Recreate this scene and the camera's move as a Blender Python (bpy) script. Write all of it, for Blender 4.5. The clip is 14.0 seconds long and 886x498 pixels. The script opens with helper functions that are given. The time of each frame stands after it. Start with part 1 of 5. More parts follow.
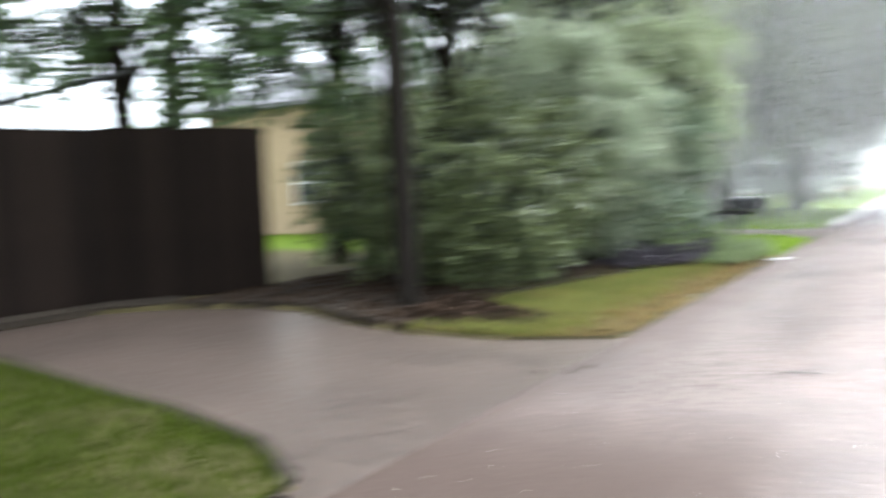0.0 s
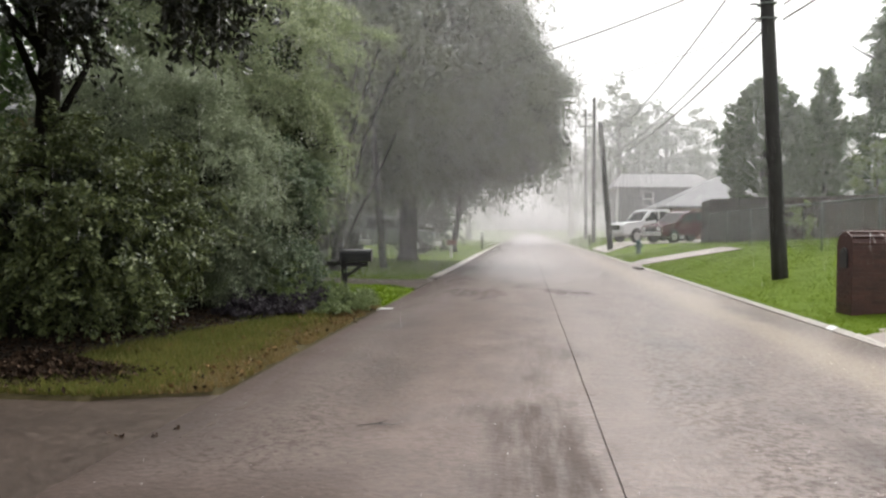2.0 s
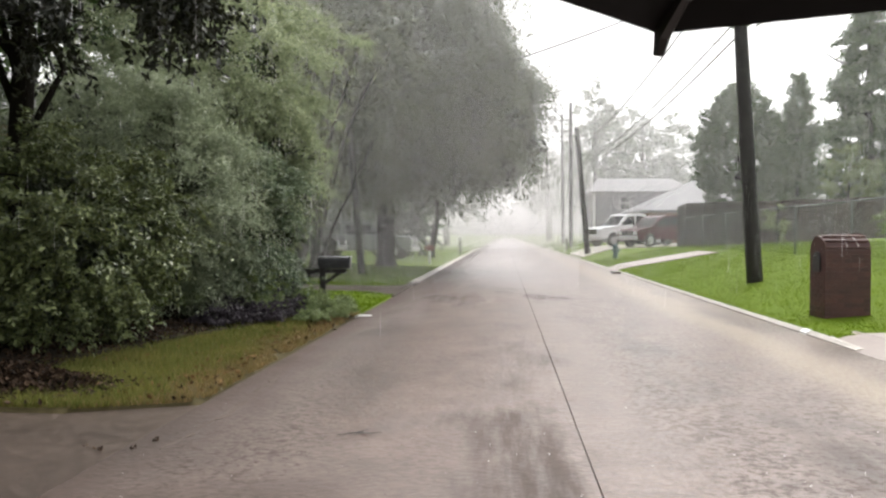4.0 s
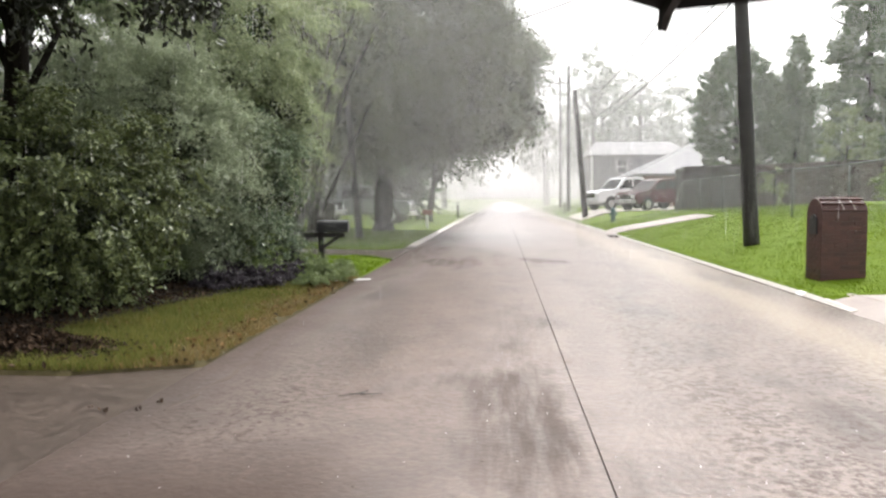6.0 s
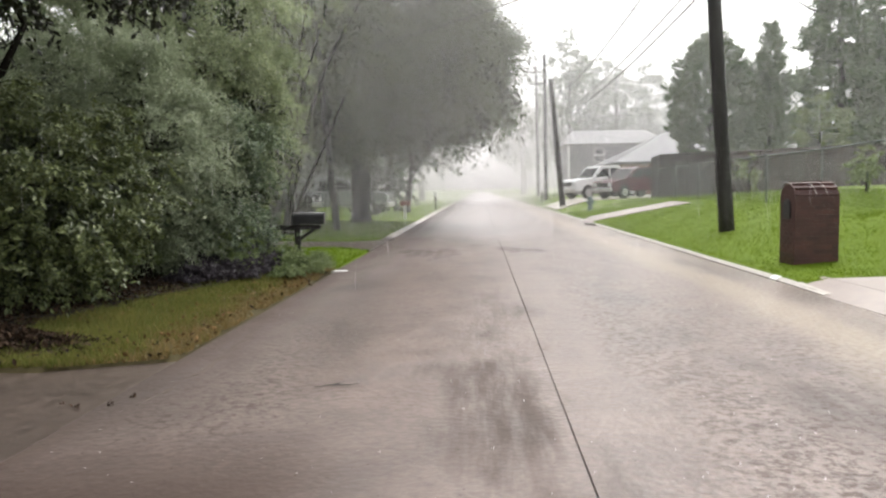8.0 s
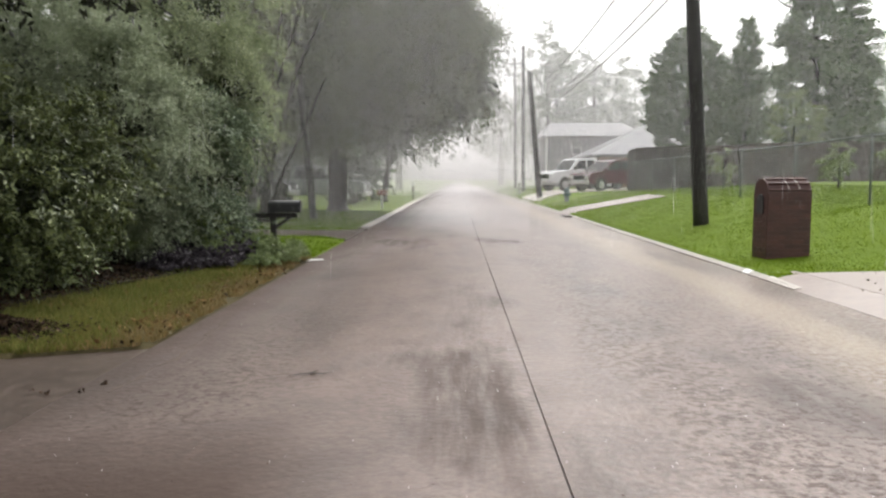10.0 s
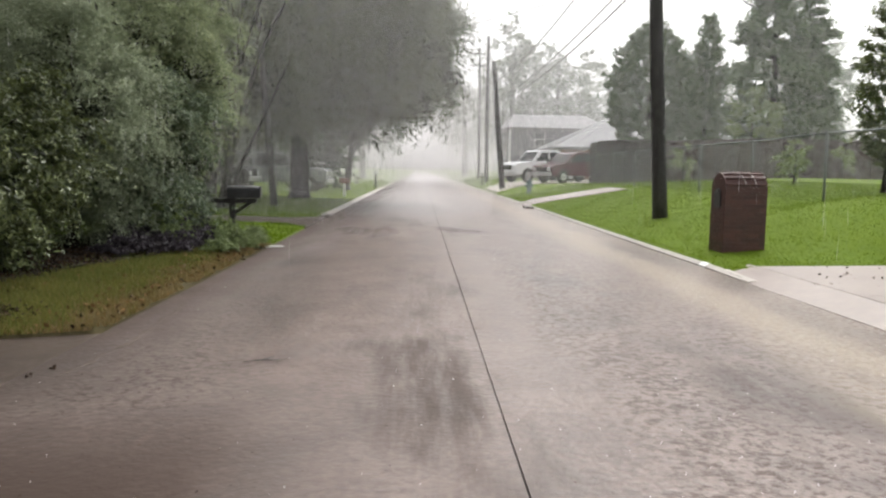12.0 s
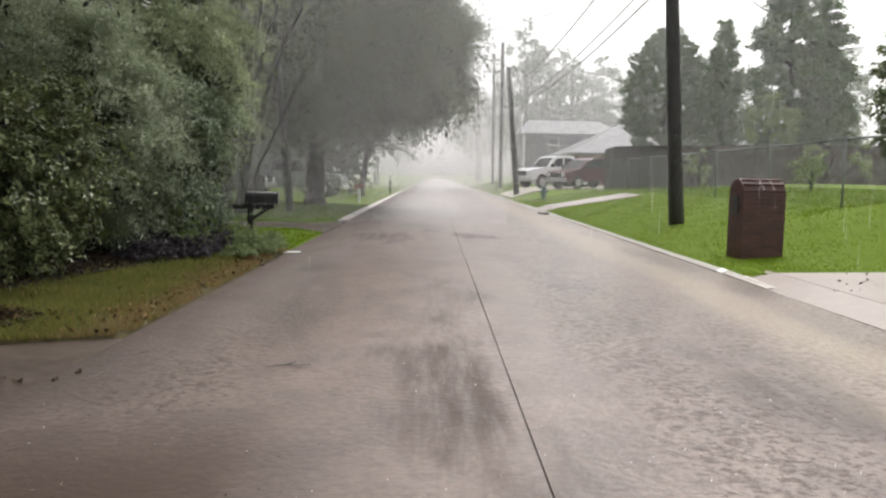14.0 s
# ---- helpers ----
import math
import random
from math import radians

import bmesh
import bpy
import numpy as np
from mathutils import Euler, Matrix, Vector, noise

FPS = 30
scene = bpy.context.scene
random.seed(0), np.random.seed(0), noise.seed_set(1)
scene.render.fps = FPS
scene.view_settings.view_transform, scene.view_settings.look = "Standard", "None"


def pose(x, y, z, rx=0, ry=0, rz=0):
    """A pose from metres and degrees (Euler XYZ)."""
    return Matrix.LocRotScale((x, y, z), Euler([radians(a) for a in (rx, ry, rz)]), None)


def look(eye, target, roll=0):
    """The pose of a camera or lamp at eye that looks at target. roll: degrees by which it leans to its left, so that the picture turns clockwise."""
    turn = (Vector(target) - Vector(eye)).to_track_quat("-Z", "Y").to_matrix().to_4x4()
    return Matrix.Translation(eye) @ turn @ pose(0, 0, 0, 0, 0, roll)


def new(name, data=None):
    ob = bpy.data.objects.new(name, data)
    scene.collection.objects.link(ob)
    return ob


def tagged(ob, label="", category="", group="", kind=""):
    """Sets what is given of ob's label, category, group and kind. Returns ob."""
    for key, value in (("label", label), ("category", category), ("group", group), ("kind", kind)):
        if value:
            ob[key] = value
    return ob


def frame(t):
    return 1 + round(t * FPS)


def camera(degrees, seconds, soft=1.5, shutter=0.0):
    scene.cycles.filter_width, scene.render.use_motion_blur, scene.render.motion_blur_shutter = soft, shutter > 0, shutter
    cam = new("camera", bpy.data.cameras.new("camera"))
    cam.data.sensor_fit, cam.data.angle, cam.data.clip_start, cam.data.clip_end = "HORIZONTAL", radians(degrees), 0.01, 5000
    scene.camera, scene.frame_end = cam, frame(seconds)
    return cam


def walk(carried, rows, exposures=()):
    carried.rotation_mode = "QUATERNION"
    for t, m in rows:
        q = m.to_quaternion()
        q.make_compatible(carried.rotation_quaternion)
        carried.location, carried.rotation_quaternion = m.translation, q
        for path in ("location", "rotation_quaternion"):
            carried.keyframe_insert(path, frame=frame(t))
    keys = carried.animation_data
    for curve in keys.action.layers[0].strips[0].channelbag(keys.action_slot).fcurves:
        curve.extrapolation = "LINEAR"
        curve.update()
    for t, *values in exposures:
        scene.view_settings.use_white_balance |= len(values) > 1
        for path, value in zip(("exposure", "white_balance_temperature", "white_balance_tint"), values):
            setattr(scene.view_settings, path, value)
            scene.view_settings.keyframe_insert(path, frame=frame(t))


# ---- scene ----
# ---------------- camera and walk ----------------
cam = camera(56.8, 14.0, soft=2.3, shutter=0.7)
PATH = [
    (0.0, (-0.299, -0.018, 1.346), (-1.335, 1.688, 1.207), -2.3),
    (0.2, (-0.280, 0.000, 1.365), (-0.952, 1.880, 1.249), -2.3),
    (0.5, (-0.168, 0.087, 1.411), (-0.448, 2.064, 1.307), 0.2),
    (0.8, (-0.160, 0.085, 1.437), (-0.332, 2.076, 1.356), 1.2),
    (1.0, (-0.140, 0.085, 1.437), (-0.318, 2.076, 1.365), 1.6),
    (1.5, (-0.124, 0.085, 1.437), (-0.322, 2.074, 1.373), 1.2),
    (2.0, (-0.074, 0.085, 1.437), (-0.275, 2.074, 1.389), 0.5),
    (2.5, (-0.073, 0.056, 1.437), (-0.249, 2.048, 1.408), 0.5),
    (3.0, (-0.080, 0.082, 1.446), (-0.231, 2.076, 1.423), 0.3),
    (5.5, (-0.085, 0.012, 1.471), (-0.231, 2.004, 1.375), 0.0),
    (6.0, (-0.092, 0.014, 1.459), (-0.233, 2.005, 1.336), 0.0),
    (6.5, (-0.075, 0.055, 1.437), (-0.204, 2.046, 1.291), 0.3),
    (7.0, (-0.081, 0.056, 1.439), (-0.205, 2.046, 1.278), 0.1),
    (7.5, (-0.079, 0.038, 1.446), (-0.191, 2.029, 1.293), -0.7),
    (8.0, (-0.059, 0.041, 1.439), (-0.149, 2.034, 1.294), -0.8),
    (10.5, (-0.050, 0.039, 1.438), (-0.066, 2.030, 1.258), 0.0),
    (11.0, (-0.036, 0.050, 1.436), (-0.029, 2.041, 1.247), -0.1),
    (11.5, (-0.039, 0.059, 1.429), (-0.005, 2.049, 1.239), 0.5),
    (12.0, (-0.029, 0.061, 1.420), (0.030, 2.050, 1.227), 1.2),
    (12.5, (-0.053, 0.052, 1.422), (0.019, 2.042, 1.231), 1.1),
    (13.0, (-0.067, 0.066, 1.419), (-0.025, 2.057, 1.231), 0.6),
    (13.5, (-0.070, 0.066, 1.423), (-0.036, 2.058, 1.241), 0.6),
    (14.0, (-0.086, 0.035, 1.424), (-0.060, 2.027, 1.244), 1.2),
]
EXPOSURES = [(0, 2.75, 5800, 6), (0.2, 2.5, 5900, 6), (0.35, 1.6, 6150, 8), (0.5, 0.95, 6400, 9)] + [(t, e, 6500, 10) for t, e in (
    (0.7, 0.7), (1, 0.7), (1.5, 0.9), (2, 1.12), (3, 1.34), (5.5, 1.5), (6, 1.7), (6.5, 1.6), (7, 1.5), (8, 1.39), (10.5, 1.22), (14, 1.13))]
walk(cam, [(t, look(eye, target, roll)) for t, eye, target, roll in PATH], EXPOSURES)

# ---------------- sky and sun ----------------
world = bpy.data.worlds.new("overcast_sky")
scene.world = world
world.use_nodes = True
wn, wl = world.node_tree.nodes, world.node_tree.links
wn.clear()
sky = wn.new("ShaderNodeTexSky")
sky.sky_type, sky.sun_disc = "NISHITA", False
sky.sun_elevation, sky.sun_rotation, sky.dust_density, sky.air_density = radians(58), radians(20), 4.0, 1.0
grey = wn.new("ShaderNodeHueSaturation")
grey.inputs["Saturation"].default_value = 0.07
back = wn.new("ShaderNodeBackground")
back.inputs["Strength"].default_value = 0.15
wout = wn.new("ShaderNodeOutputWorld")
wl.new(sky.outputs["Color"], grey.inputs["Color"])
wl.new(grey.outputs["Color"], back.inputs["Color"])
wl.new(back.outputs["Background"], wout.inputs["Surface"])
sun_data = bpy.data.lights.new("sun", "SUN")
sun_data.energy, sun_data.angle, sun_data.color = 0.8, radians(35), (1.0, 0.97, 0.93)
sun_lamp = new("sun", sun_data)
sun_lamp.matrix_world = look((8, 30, 60), (0, 0, 0))

# ---------------- materials ----------------


def material(name, low, high, scale=8.0, rough=(0.5, 0.8), bump=0.2, bump_scale=None, island=0.0, objrand=0.0,
             metallic=0.0, translucent=0.0, stretch=(1, 1, 1), spec=0.5, big=0.35, dist=0.01):
    """Two scales of noise between two colours, with relief; island/objrand vary it piece by piece."""
    m = bpy.data.materials.new(name)
    m.use_nodes = True
    n, l = m.node_tree.nodes, m.node_tree.links
    bs = n["Principled BSDF"]
    tc = n.new("ShaderNodeTexCoord")
    mp = n.new("ShaderNodeMapping")
    mp.inputs["Scale"].default_value = stretch
    l.new(tc.outputs["Object"], mp.inputs["Vector"])
    fine, wide = n.new("ShaderNodeTexNoise"), n.new("ShaderNodeTexNoise")
    for tex, sc, det in ((fine, scale, 6.0), (wide, scale * 0.09, 3.0)):
        tex.inputs["Scale"].default_value, tex.inputs["Detail"].default_value = sc, det
        l.new(mp.outputs["Vector"], tex.inputs["Vector"])
    mixv = n.new("ShaderNodeMix")
    mixv.inputs["Factor"].default_value = big
    l.new(fine.outputs["Fac"], mixv.inputs["A"])
    l.new(wide.outputs["Fac"], mixv.inputs["B"])
    value = mixv.outputs["Result"]
    for amount, node, socket in ((island, "ShaderNodeNewGeometry", "Random Per Island"), (objrand, "ShaderNodeObjectInfo", "Random")):
        if amount:
            src, mx = n.new(node), n.new("ShaderNodeMix")
            mx.inputs["Factor"].default_value = amount
            l.new(value, mx.inputs["A"])
            l.new(src.outputs[socket], mx.inputs["B"])
            value = mx.outputs["Result"]
    ramp = n.new("ShaderNodeValToRGB")
    ramp.color_ramp.elements[0].position, ramp.color_ramp.elements[1].position = 0.28, 0.72
    ramp.color_ramp.elements[0].color, ramp.color_ramp.elements[1].color = (*low, 1), (*high, 1)
    l.new(value, ramp.inputs["Fac"])
    l.new(ramp.outputs["Color"], bs.inputs["Base Color"])
    rr = n.new("ShaderNodeMapRange")
    rr.inputs["To Min"].default_value, rr.inputs["To Max"].default_value = rough
    l.new(fine.outputs["Fac"], rr.inputs["Value"])
    l.new(rr.outputs["Result"], bs.inputs["Roughness"])
    bs.inputs["Metallic"].default_value = metallic
    bs.inputs["Specular IOR Level"].default_value = spec
    if bump:
        bt, bp = fine, n.new("ShaderNodeBump")
        if bump_scale:
            bt = n.new("ShaderNodeTexNoise")
            bt.inputs["Scale"].default_value, bt.inputs["Detail"].default_value = bump_scale, 4.0
            l.new(mp.outputs["Vector"], bt.inputs["Vector"])
        bp.inputs["Strength"].default_value, bp.inputs["Distance"].default_value = bump, dist
        l.new(bt.outputs["Fac"], bp.inputs["Height"])
        l.new(bp.outputs["Normal"], bs.inputs["Normal"])
    if translucent:
        tr, ms = n.new("ShaderNodeBsdfTranslucent"), n.new("ShaderNodeMixShader")
        l.new(ramp.outputs["Color"], tr.inputs["Color"])
        ms.inputs["Fac"].default_value = translucent
        l.new(bs.outputs["BSDF"], ms.inputs[1])
        l.new(tr.outputs["BSDF"], ms.inputs[2])
        l.new(ms.outputs["Shader"], n["Material Output"].inputs["Surface"])
    return m


def glass_dark(name):
    m = bpy.data.materials.new(name)
    m.use_nodes = True
    b = m.node_tree.nodes["Principled BSDF"]
    b.inputs["Base Color"].default_value, b.inputs["Roughness"].default_value = (0.02, 0.025, 0.03, 1), 0.06
    return m


def road_material(name, low, high, stain_and_trees, mud):
    """Rain-covered concrete: aggregate grain, long damp stains, a muddy stream beside one kerb, rippled water film,
    trees' reflection painted at left.
    """
    m = material(name, low, high, scale=20.0, rough=(0.24, 0.44), bump=0.0, big=0.45)
    n, l = m.node_tree.nodes, m.node_tree.links
    bs, tc = n["Principled BSDF"], n["Texture Coordinate"]
    ramp = n["Color Ramp"]
    ramp.color_ramp.elements[0].position, ramp.color_ramp.elements[1].position = 0.4, 0.6
    # stains stretched along the way of the traffic
    mp = n.new("ShaderNodeMapping")
    mp.inputs["Scale"].default_value = (0.85, 0.3, 1)
    l.new(tc.outputs["Object"], mp.inputs["Vector"])
    st = n.new("ShaderNodeTexNoise")
    st.inputs["Scale"].default_value, st.inputs["Detail"].default_value, st.inputs["Roughness"].default_value = 1.0, 7.0, 0.62
    l.new(mp.outputs["Vector"], st.inputs["Vector"])
    sr = n.new("ShaderNodeMapRange")
    sr.inputs["From Min"].default_value, sr.inputs["From Max"].default_value = 0.5, 0.68
    l.new(st.outputs["Fac"], sr.inputs["Value"])
    mx = n.new("ShaderNodeMix")
    mx.data_type = "RGBA"
    mx.inputs["B"].default_value = (*stain_and_trees, 1)
    l.new(sr.outputs["Result"], mx.inputs["Factor"])
    l.new(ramp.outputs["Color"], mx.inputs["A"])
    # silt carried by the stream along the kerb
    sx = n.new("ShaderNodeSeparateXYZ")
    l.new(tc.outputs["Object"], sx.inputs["Vector"])
    wob = n.new("ShaderNodeMath")
    wob.operation = "MULTIPLY_ADD"
    wob.inputs[1].default_value = 1.6
    l.new(st.outputs["Fac"], wob.inputs[0])
    l.new(sx.outputs["X"], wob.inputs[2])
    mr = n.new("ShaderNodeMapRange")
    mr.interpolation_type = "SMOOTHSTEP"
    mr.inputs["From Min"].default_value, mr.inputs["From Max"].default_value = 3.35, 4.15
    mr.inputs["To Max"].default_value = 0.9
    l.new(wob.outputs["Value"], mr.inputs["Value"])
    mf = n.new("ShaderNodeMapRange")
    mf.interpolation_type = "SMOOTHSTEP"
    mf.inputs["From Min"].default_value, mf.inputs["From Max"].default_value = 4.75, 4.25
    mf.inputs["To Min"].default_value = 0.28
    l.new(wob.outputs["Value"], mf.inputs["Value"])
    mm = n.new("ShaderNodeMath")
    mm.operation = "MULTIPLY"
    l.new(mr.outputs["Result"], mm.inputs[0])
    l.new(mf.outputs["Result"], mm.inputs[1])
    mx2 = n.new("ShaderNodeMix")
    mx2.data_type = "RGBA"
    mx2.inputs["B"].default_value = (*mud, 1)
    l.new(mm.outputs["Value"], mx2.inputs["Factor"])
    # dark streaks drawn out by the wheels; pits and painted ripple reflections all over but along the joint
    sm = n.new("ShaderNodeMapping")
    sm.inputs["Scale"].default_value = (5.5, 0.6, 1)
    l.new(tc.outputs["Object"], sm.inputs["Vector"])
    streak = n.new("ShaderNodeTexNoise")
    streak.inputs["Scale"].default_value, streak.inputs["Detail"].default_value, streak.inputs["Roughness"].default_value = 1.0, 6.0, 0.65
    l.new(sm.outputs["Vector"], streak.inputs["Vector"])
    ks = n.new("ShaderNodeMapRange")
    ks.inputs["From Min"].default_value, ks.inputs["From Max"].default_value = 0.4, 0.58
    ks.inputs["To Min"].default_value = 0.5
    l.new(streak.outputs["Fac"], ks.inputs["Value"])
    coarse = n.new("ShaderNodeTexNoise")
    coarse.inputs["Scale"].default_value, coarse.inputs["Detail"].default_value, coarse.inputs["Roughness"].default_value = 17.0, 6.0, 0.68
    l.new(tc.outputs["Object"], coarse.inputs["Vector"])
    cd = n.new("ShaderNodeMapRange")
    cd.inputs["From Min"].default_value, cd.inputs["From Max"].default_value = 0.44, 0.6
    cd.inputs["To Max"].default_value = 0.72
    l.new(coarse.outputs["Fac"], cd.inputs["Value"])
    off = n.new("ShaderNodeMath")
    off.operation = "SUBTRACT"
    off.inputs[1].default_value = 0.75
    sx0 = n.new("ShaderNodeSeparateXYZ")
    l.new(tc.outputs["Object"], sx0.inputs["Vector"])
    jx = n.new("ShaderNodeMath")
    jx.operation = "MULTIPLY_ADD"
    jx.inputs[1].default_value = 1.1
    l.new(st.outputs["Fac"], jx.inputs[0])
    l.new(sx0.outputs["X"], jx.inputs[2])
    l.new(jx.outputs["Value"], off.inputs[0])
    aw = n.new("ShaderNodeMath")
    aw.operation = "SUBTRACT"
    aw.inputs[1].default_value = 0.35
    l.new(off.outputs["Value"], aw.inputs[0])
    ab = n.new("ShaderNodeMath")
    ab.operation = "ABSOLUTE"
    l.new(aw.outputs["Value"], ab.inputs[0])
    am = n.new("ShaderNodeMapRange")
    am.interpolation_type = "SMOOTHSTEP"
    am.inputs["From Min"].default_value, am.inputs["From Max"].default_value = 0.25, 0.75
    am.inputs["To Min"].default_value = 0.12
    l.new(ab.outputs["Value"], am.inputs["Value"])
    ny = n.new("ShaderNodeMapRange")
    ny.interpolation_type = "SMOOTHSTEP"
    ny.inputs["From Min"].default_value, ny.inputs["From Max"].default_value = 5.0, 13.0
    ny.inputs["To Min"].default_value, ny.inputs["To Max"].default_value = 0.95, 0.3
    l.new(sx0.outputs["Y"], ny.inputs["Value"])
    nm = n.new("ShaderNodeMath")
    nm.operation = "MULTIPLY"
    l.new(am.outputs["Result"], nm.inputs[0])
    l.new(ny.outputs["Result"], nm.inputs[1])
    side = n.new("ShaderNodeMapRange")
    side.interpolation_type = "SMOOTHSTEP"
    side.inputs["From Min"].default_value, side.inputs["From Max"].default_value = 0.2, 1.3
    side.inputs["To Min"].default_value = 0.5
    l.new(jx.outputs["Value"], side.inputs["Value"])
    gut = n.new("ShaderNodeMapRange")
    gut.interpolation_type = "SMOOTHSTEP"
    gut.inputs["From Min"].default_value, gut.inputs["From Max"].default_value = -0.2, -1.1
    l.new(jx.outputs["Value"], gut.inputs["Value"])
    sides = n.new("ShaderNodeMath")
    sides.operation = "MAXIMUM"
    l.new(side.outputs["Result"], sides.inputs[0])
    l.new(gut.outputs["Result"], sides.inputs[1])
    am = n.new("ShaderNodeMath")
    am.operation = "MULTIPLY"
    l.new(nm.outputs["Value"], am.inputs[0])
    l.new(sides.outputs["Value"], am.inputs[1])
    pit_ripple = n.new("ShaderNodeMath")
    pit_ripple.operation = "MULTIPLY"
    l.new(cd.outputs["Result"], pit_ripple.inputs[0])
    l.new(am.outputs["Value"], pit_ripple.inputs[1])
    total = None
    for centre, size, strength, blot in (((0.02, 5.6, 0), (1.5, 0.2, 0), 0.72, 4.4), ((-0.5, 6.3, 0), (1.2, 1.1, 0), 0.7, 3.4), ((2.2, 5.0, 0), (0.7, 0.2, 0), 0.5, 2.4), ((0.0, 9.0, 0), (1.7, 0.3, 0), 0.5, 3.8),
                                         ((-1.5, 18.5, 0), (0.32, 0.42, 0), 0.65, 3.4), ((-1.6, 3.6, 0), (0.7, 0.8, 0), 0.5, 2.6)):
        dv, dm, dl = (n.new("ShaderNodeVectorMath") for _ in range(3))
        dv.operation, dm.operation, dl.operation = "SUBTRACT", "MULTIPLY", "LENGTH"
        dv.inputs[1].default_value, dm.inputs[1].default_value = centre, size
        l.new(tc.outputs["Object"], dv.inputs[0])
        l.new(dv.outputs["Vector"], dm.inputs[0])
        l.new(dm.outputs["Vector"], dl.inputs[0])
        da = n.new("ShaderNodeMath")
        da.operation = "MULTIPLY_ADD"
        da.inputs[1].default_value = blot
        l.new(st.outputs["Fac"], da.inputs[0])
        ds = n.new("ShaderNodeMath")
        ds.operation = "MULTIPLY"
        ds.inputs[1].default_value = -1.0
        l.new(dl.outputs["Value"], ds.inputs[0])
        l.new(ds.outputs["Value"], da.inputs[2])
        dr = n.new("ShaderNodeMapRange")
        dr.interpolation_type = "SMOOTHSTEP"
        dr.inputs["From Min"].default_value, dr.inputs["From Max"].default_value = blot * 0.22, blot * 0.5
        dr.inputs["To Max"].default_value = strength
        l.new(da.outputs["Value"], dr.inputs["Value"])
        if total is None:
            total = dr.outputs["Result"]
        else:
            mxx = n.new("ShaderNodeMath")
            mxx.operation = "MAXIMUM"
            l.new(total, mxx.inputs[0])
            l.new(dr.outputs["Result"], mxx.inputs[1])
            total = mxx.outputs["Value"]
    pm = n.new("ShaderNodeMath")
    pm.operation = "MULTIPLY"
    l.new(total, pm.inputs[0])
    l.new(ks.outputs["Result"], pm.inputs[1])
    both = n.new("ShaderNodeMath")
    both.operation = "MAXIMUM"
    l.new(pm.outputs["Value"], both.inputs[0])
    l.new(pit_ripple.outputs["Value"], both.inputs[1])
    pm = both
    mx3 = n.new("ShaderNodeMix")
    mx3.data_type = "RGBA"
    mx3.inputs["B"].default_value = (*stain_and_trees, 1)
    l.new(pm.outputs["Value"], mx3.inputs["Factor"])
    l.new(mx.outputs["Result"], mx3.inputs["A"])
    l.new(mx3.outputs["Result"], mx2.inputs["A"])
    sp, rg = n.new("ShaderNodeMapRange"), n.new("ShaderNodeMapRange")
    sp.inputs["To Min"].default_value, sp.inputs["To Max"].default_value = 0.5, 0.05
    rg.inputs["To Min"].default_value, rg.inputs["To Max"].default_value = 0.3, 0.82
    dull = n.new("ShaderNodeMapRange")
    dull.interpolation_type = "SMOOTHSTEP"
    dull.inputs["From Min"].default_value, dull.inputs["From Max"].default_value = -0.2, -2.4
    dull.inputs["To Max"].default_value = 0.95
    l.new(wob.outputs["Value"], dull.inputs["Value"])
    matt = n.new("ShaderNodeMath")
    matt.operation = "MAXIMUM"
    l.new(pm.outputs["Value"], matt.inputs[0])
    l.new(dull.outputs["Result"], matt.inputs[1])
    for node, socket in ((sp, "Specular IOR Level"), (rg, "Roughness")):
        l.new(matt.outputs["Value"], node.inputs["Value"])
        l.new(node.outputs["Result"], bs.inputs[socket])
    # the roadside trees' dark reflection, painted into the colour of the left lane
    md = n.new("ShaderNodeMapRange")
    md.interpolation_type = "SMOOTHSTEP"
    md.inputs["From Min"].default_value, md.inputs["From Max"].default_value = 0.4, -2.4
    md.inputs["To Max"].default_value = 0.88
    l.new(wob.outputs["Value"], md.inputs["Value"])
    # further darkening and dulling towards the near left of the lane
    fan = n.new("ShaderNodeMapRange")
    fan.interpolation_type = "SMOOTHSTEP"
    fan.inputs["From Min"].default_value, fan.inputs["From Max"].default_value = 1.0, -0.6
    fan.inputs["To Max"].default_value = 0.92
    l.new(wob.outputs["Value"], fan.inputs["Value"])
    reach = n.new("ShaderNodeMapRange")
    reach.interpolation_type = "SMOOTHSTEP"
    reach.inputs["From Min"].default_value, reach.inputs["From Max"].default_value = 6.4, 3.2
    l.new(sx0.outputs["Y"], reach.inputs["Value"])
    near_left = n.new("ShaderNodeMath")
    near_left.operation = "MULTIPLY"
    l.new(fan.outputs["Result"], near_left.inputs[0])
    l.new(reach.outputs["Result"], near_left.inputs[1])
    tree_side_dark = n.new("ShaderNodeMath")
    tree_side_dark.operation = "MAXIMUM"
    l.new(near_left.outputs["Value"], tree_side_dark.inputs[0])
    l.new(md.outputs["Result"], tree_side_dark.inputs[1])
    dulled = n.new("ShaderNodeMath")
    dulled.operation = "MAXIMUM"
    l.new(matt.outputs["Value"], dulled.inputs[0])
    l.new(near_left.outputs["Value"], dulled.inputs[1])
    for node in (sp, rg):
        l.new(dulled.outputs["Value"], node.inputs["Value"])
    mx4 = n.new("ShaderNodeMix")
    mx4.data_type = "RGBA"
    mx4.inputs["B"].default_value = (*stain_and_trees, 1)
    l.new(tree_side_dark.outputs["Value"], mx4.inputs["Factor"])
    l.new(mx2.outputs["Result"], mx4.inputs["A"])
    l.new(mx4.outputs["Result"], bs.inputs["Base Color"])
    # rain-pocked water film
    h = None
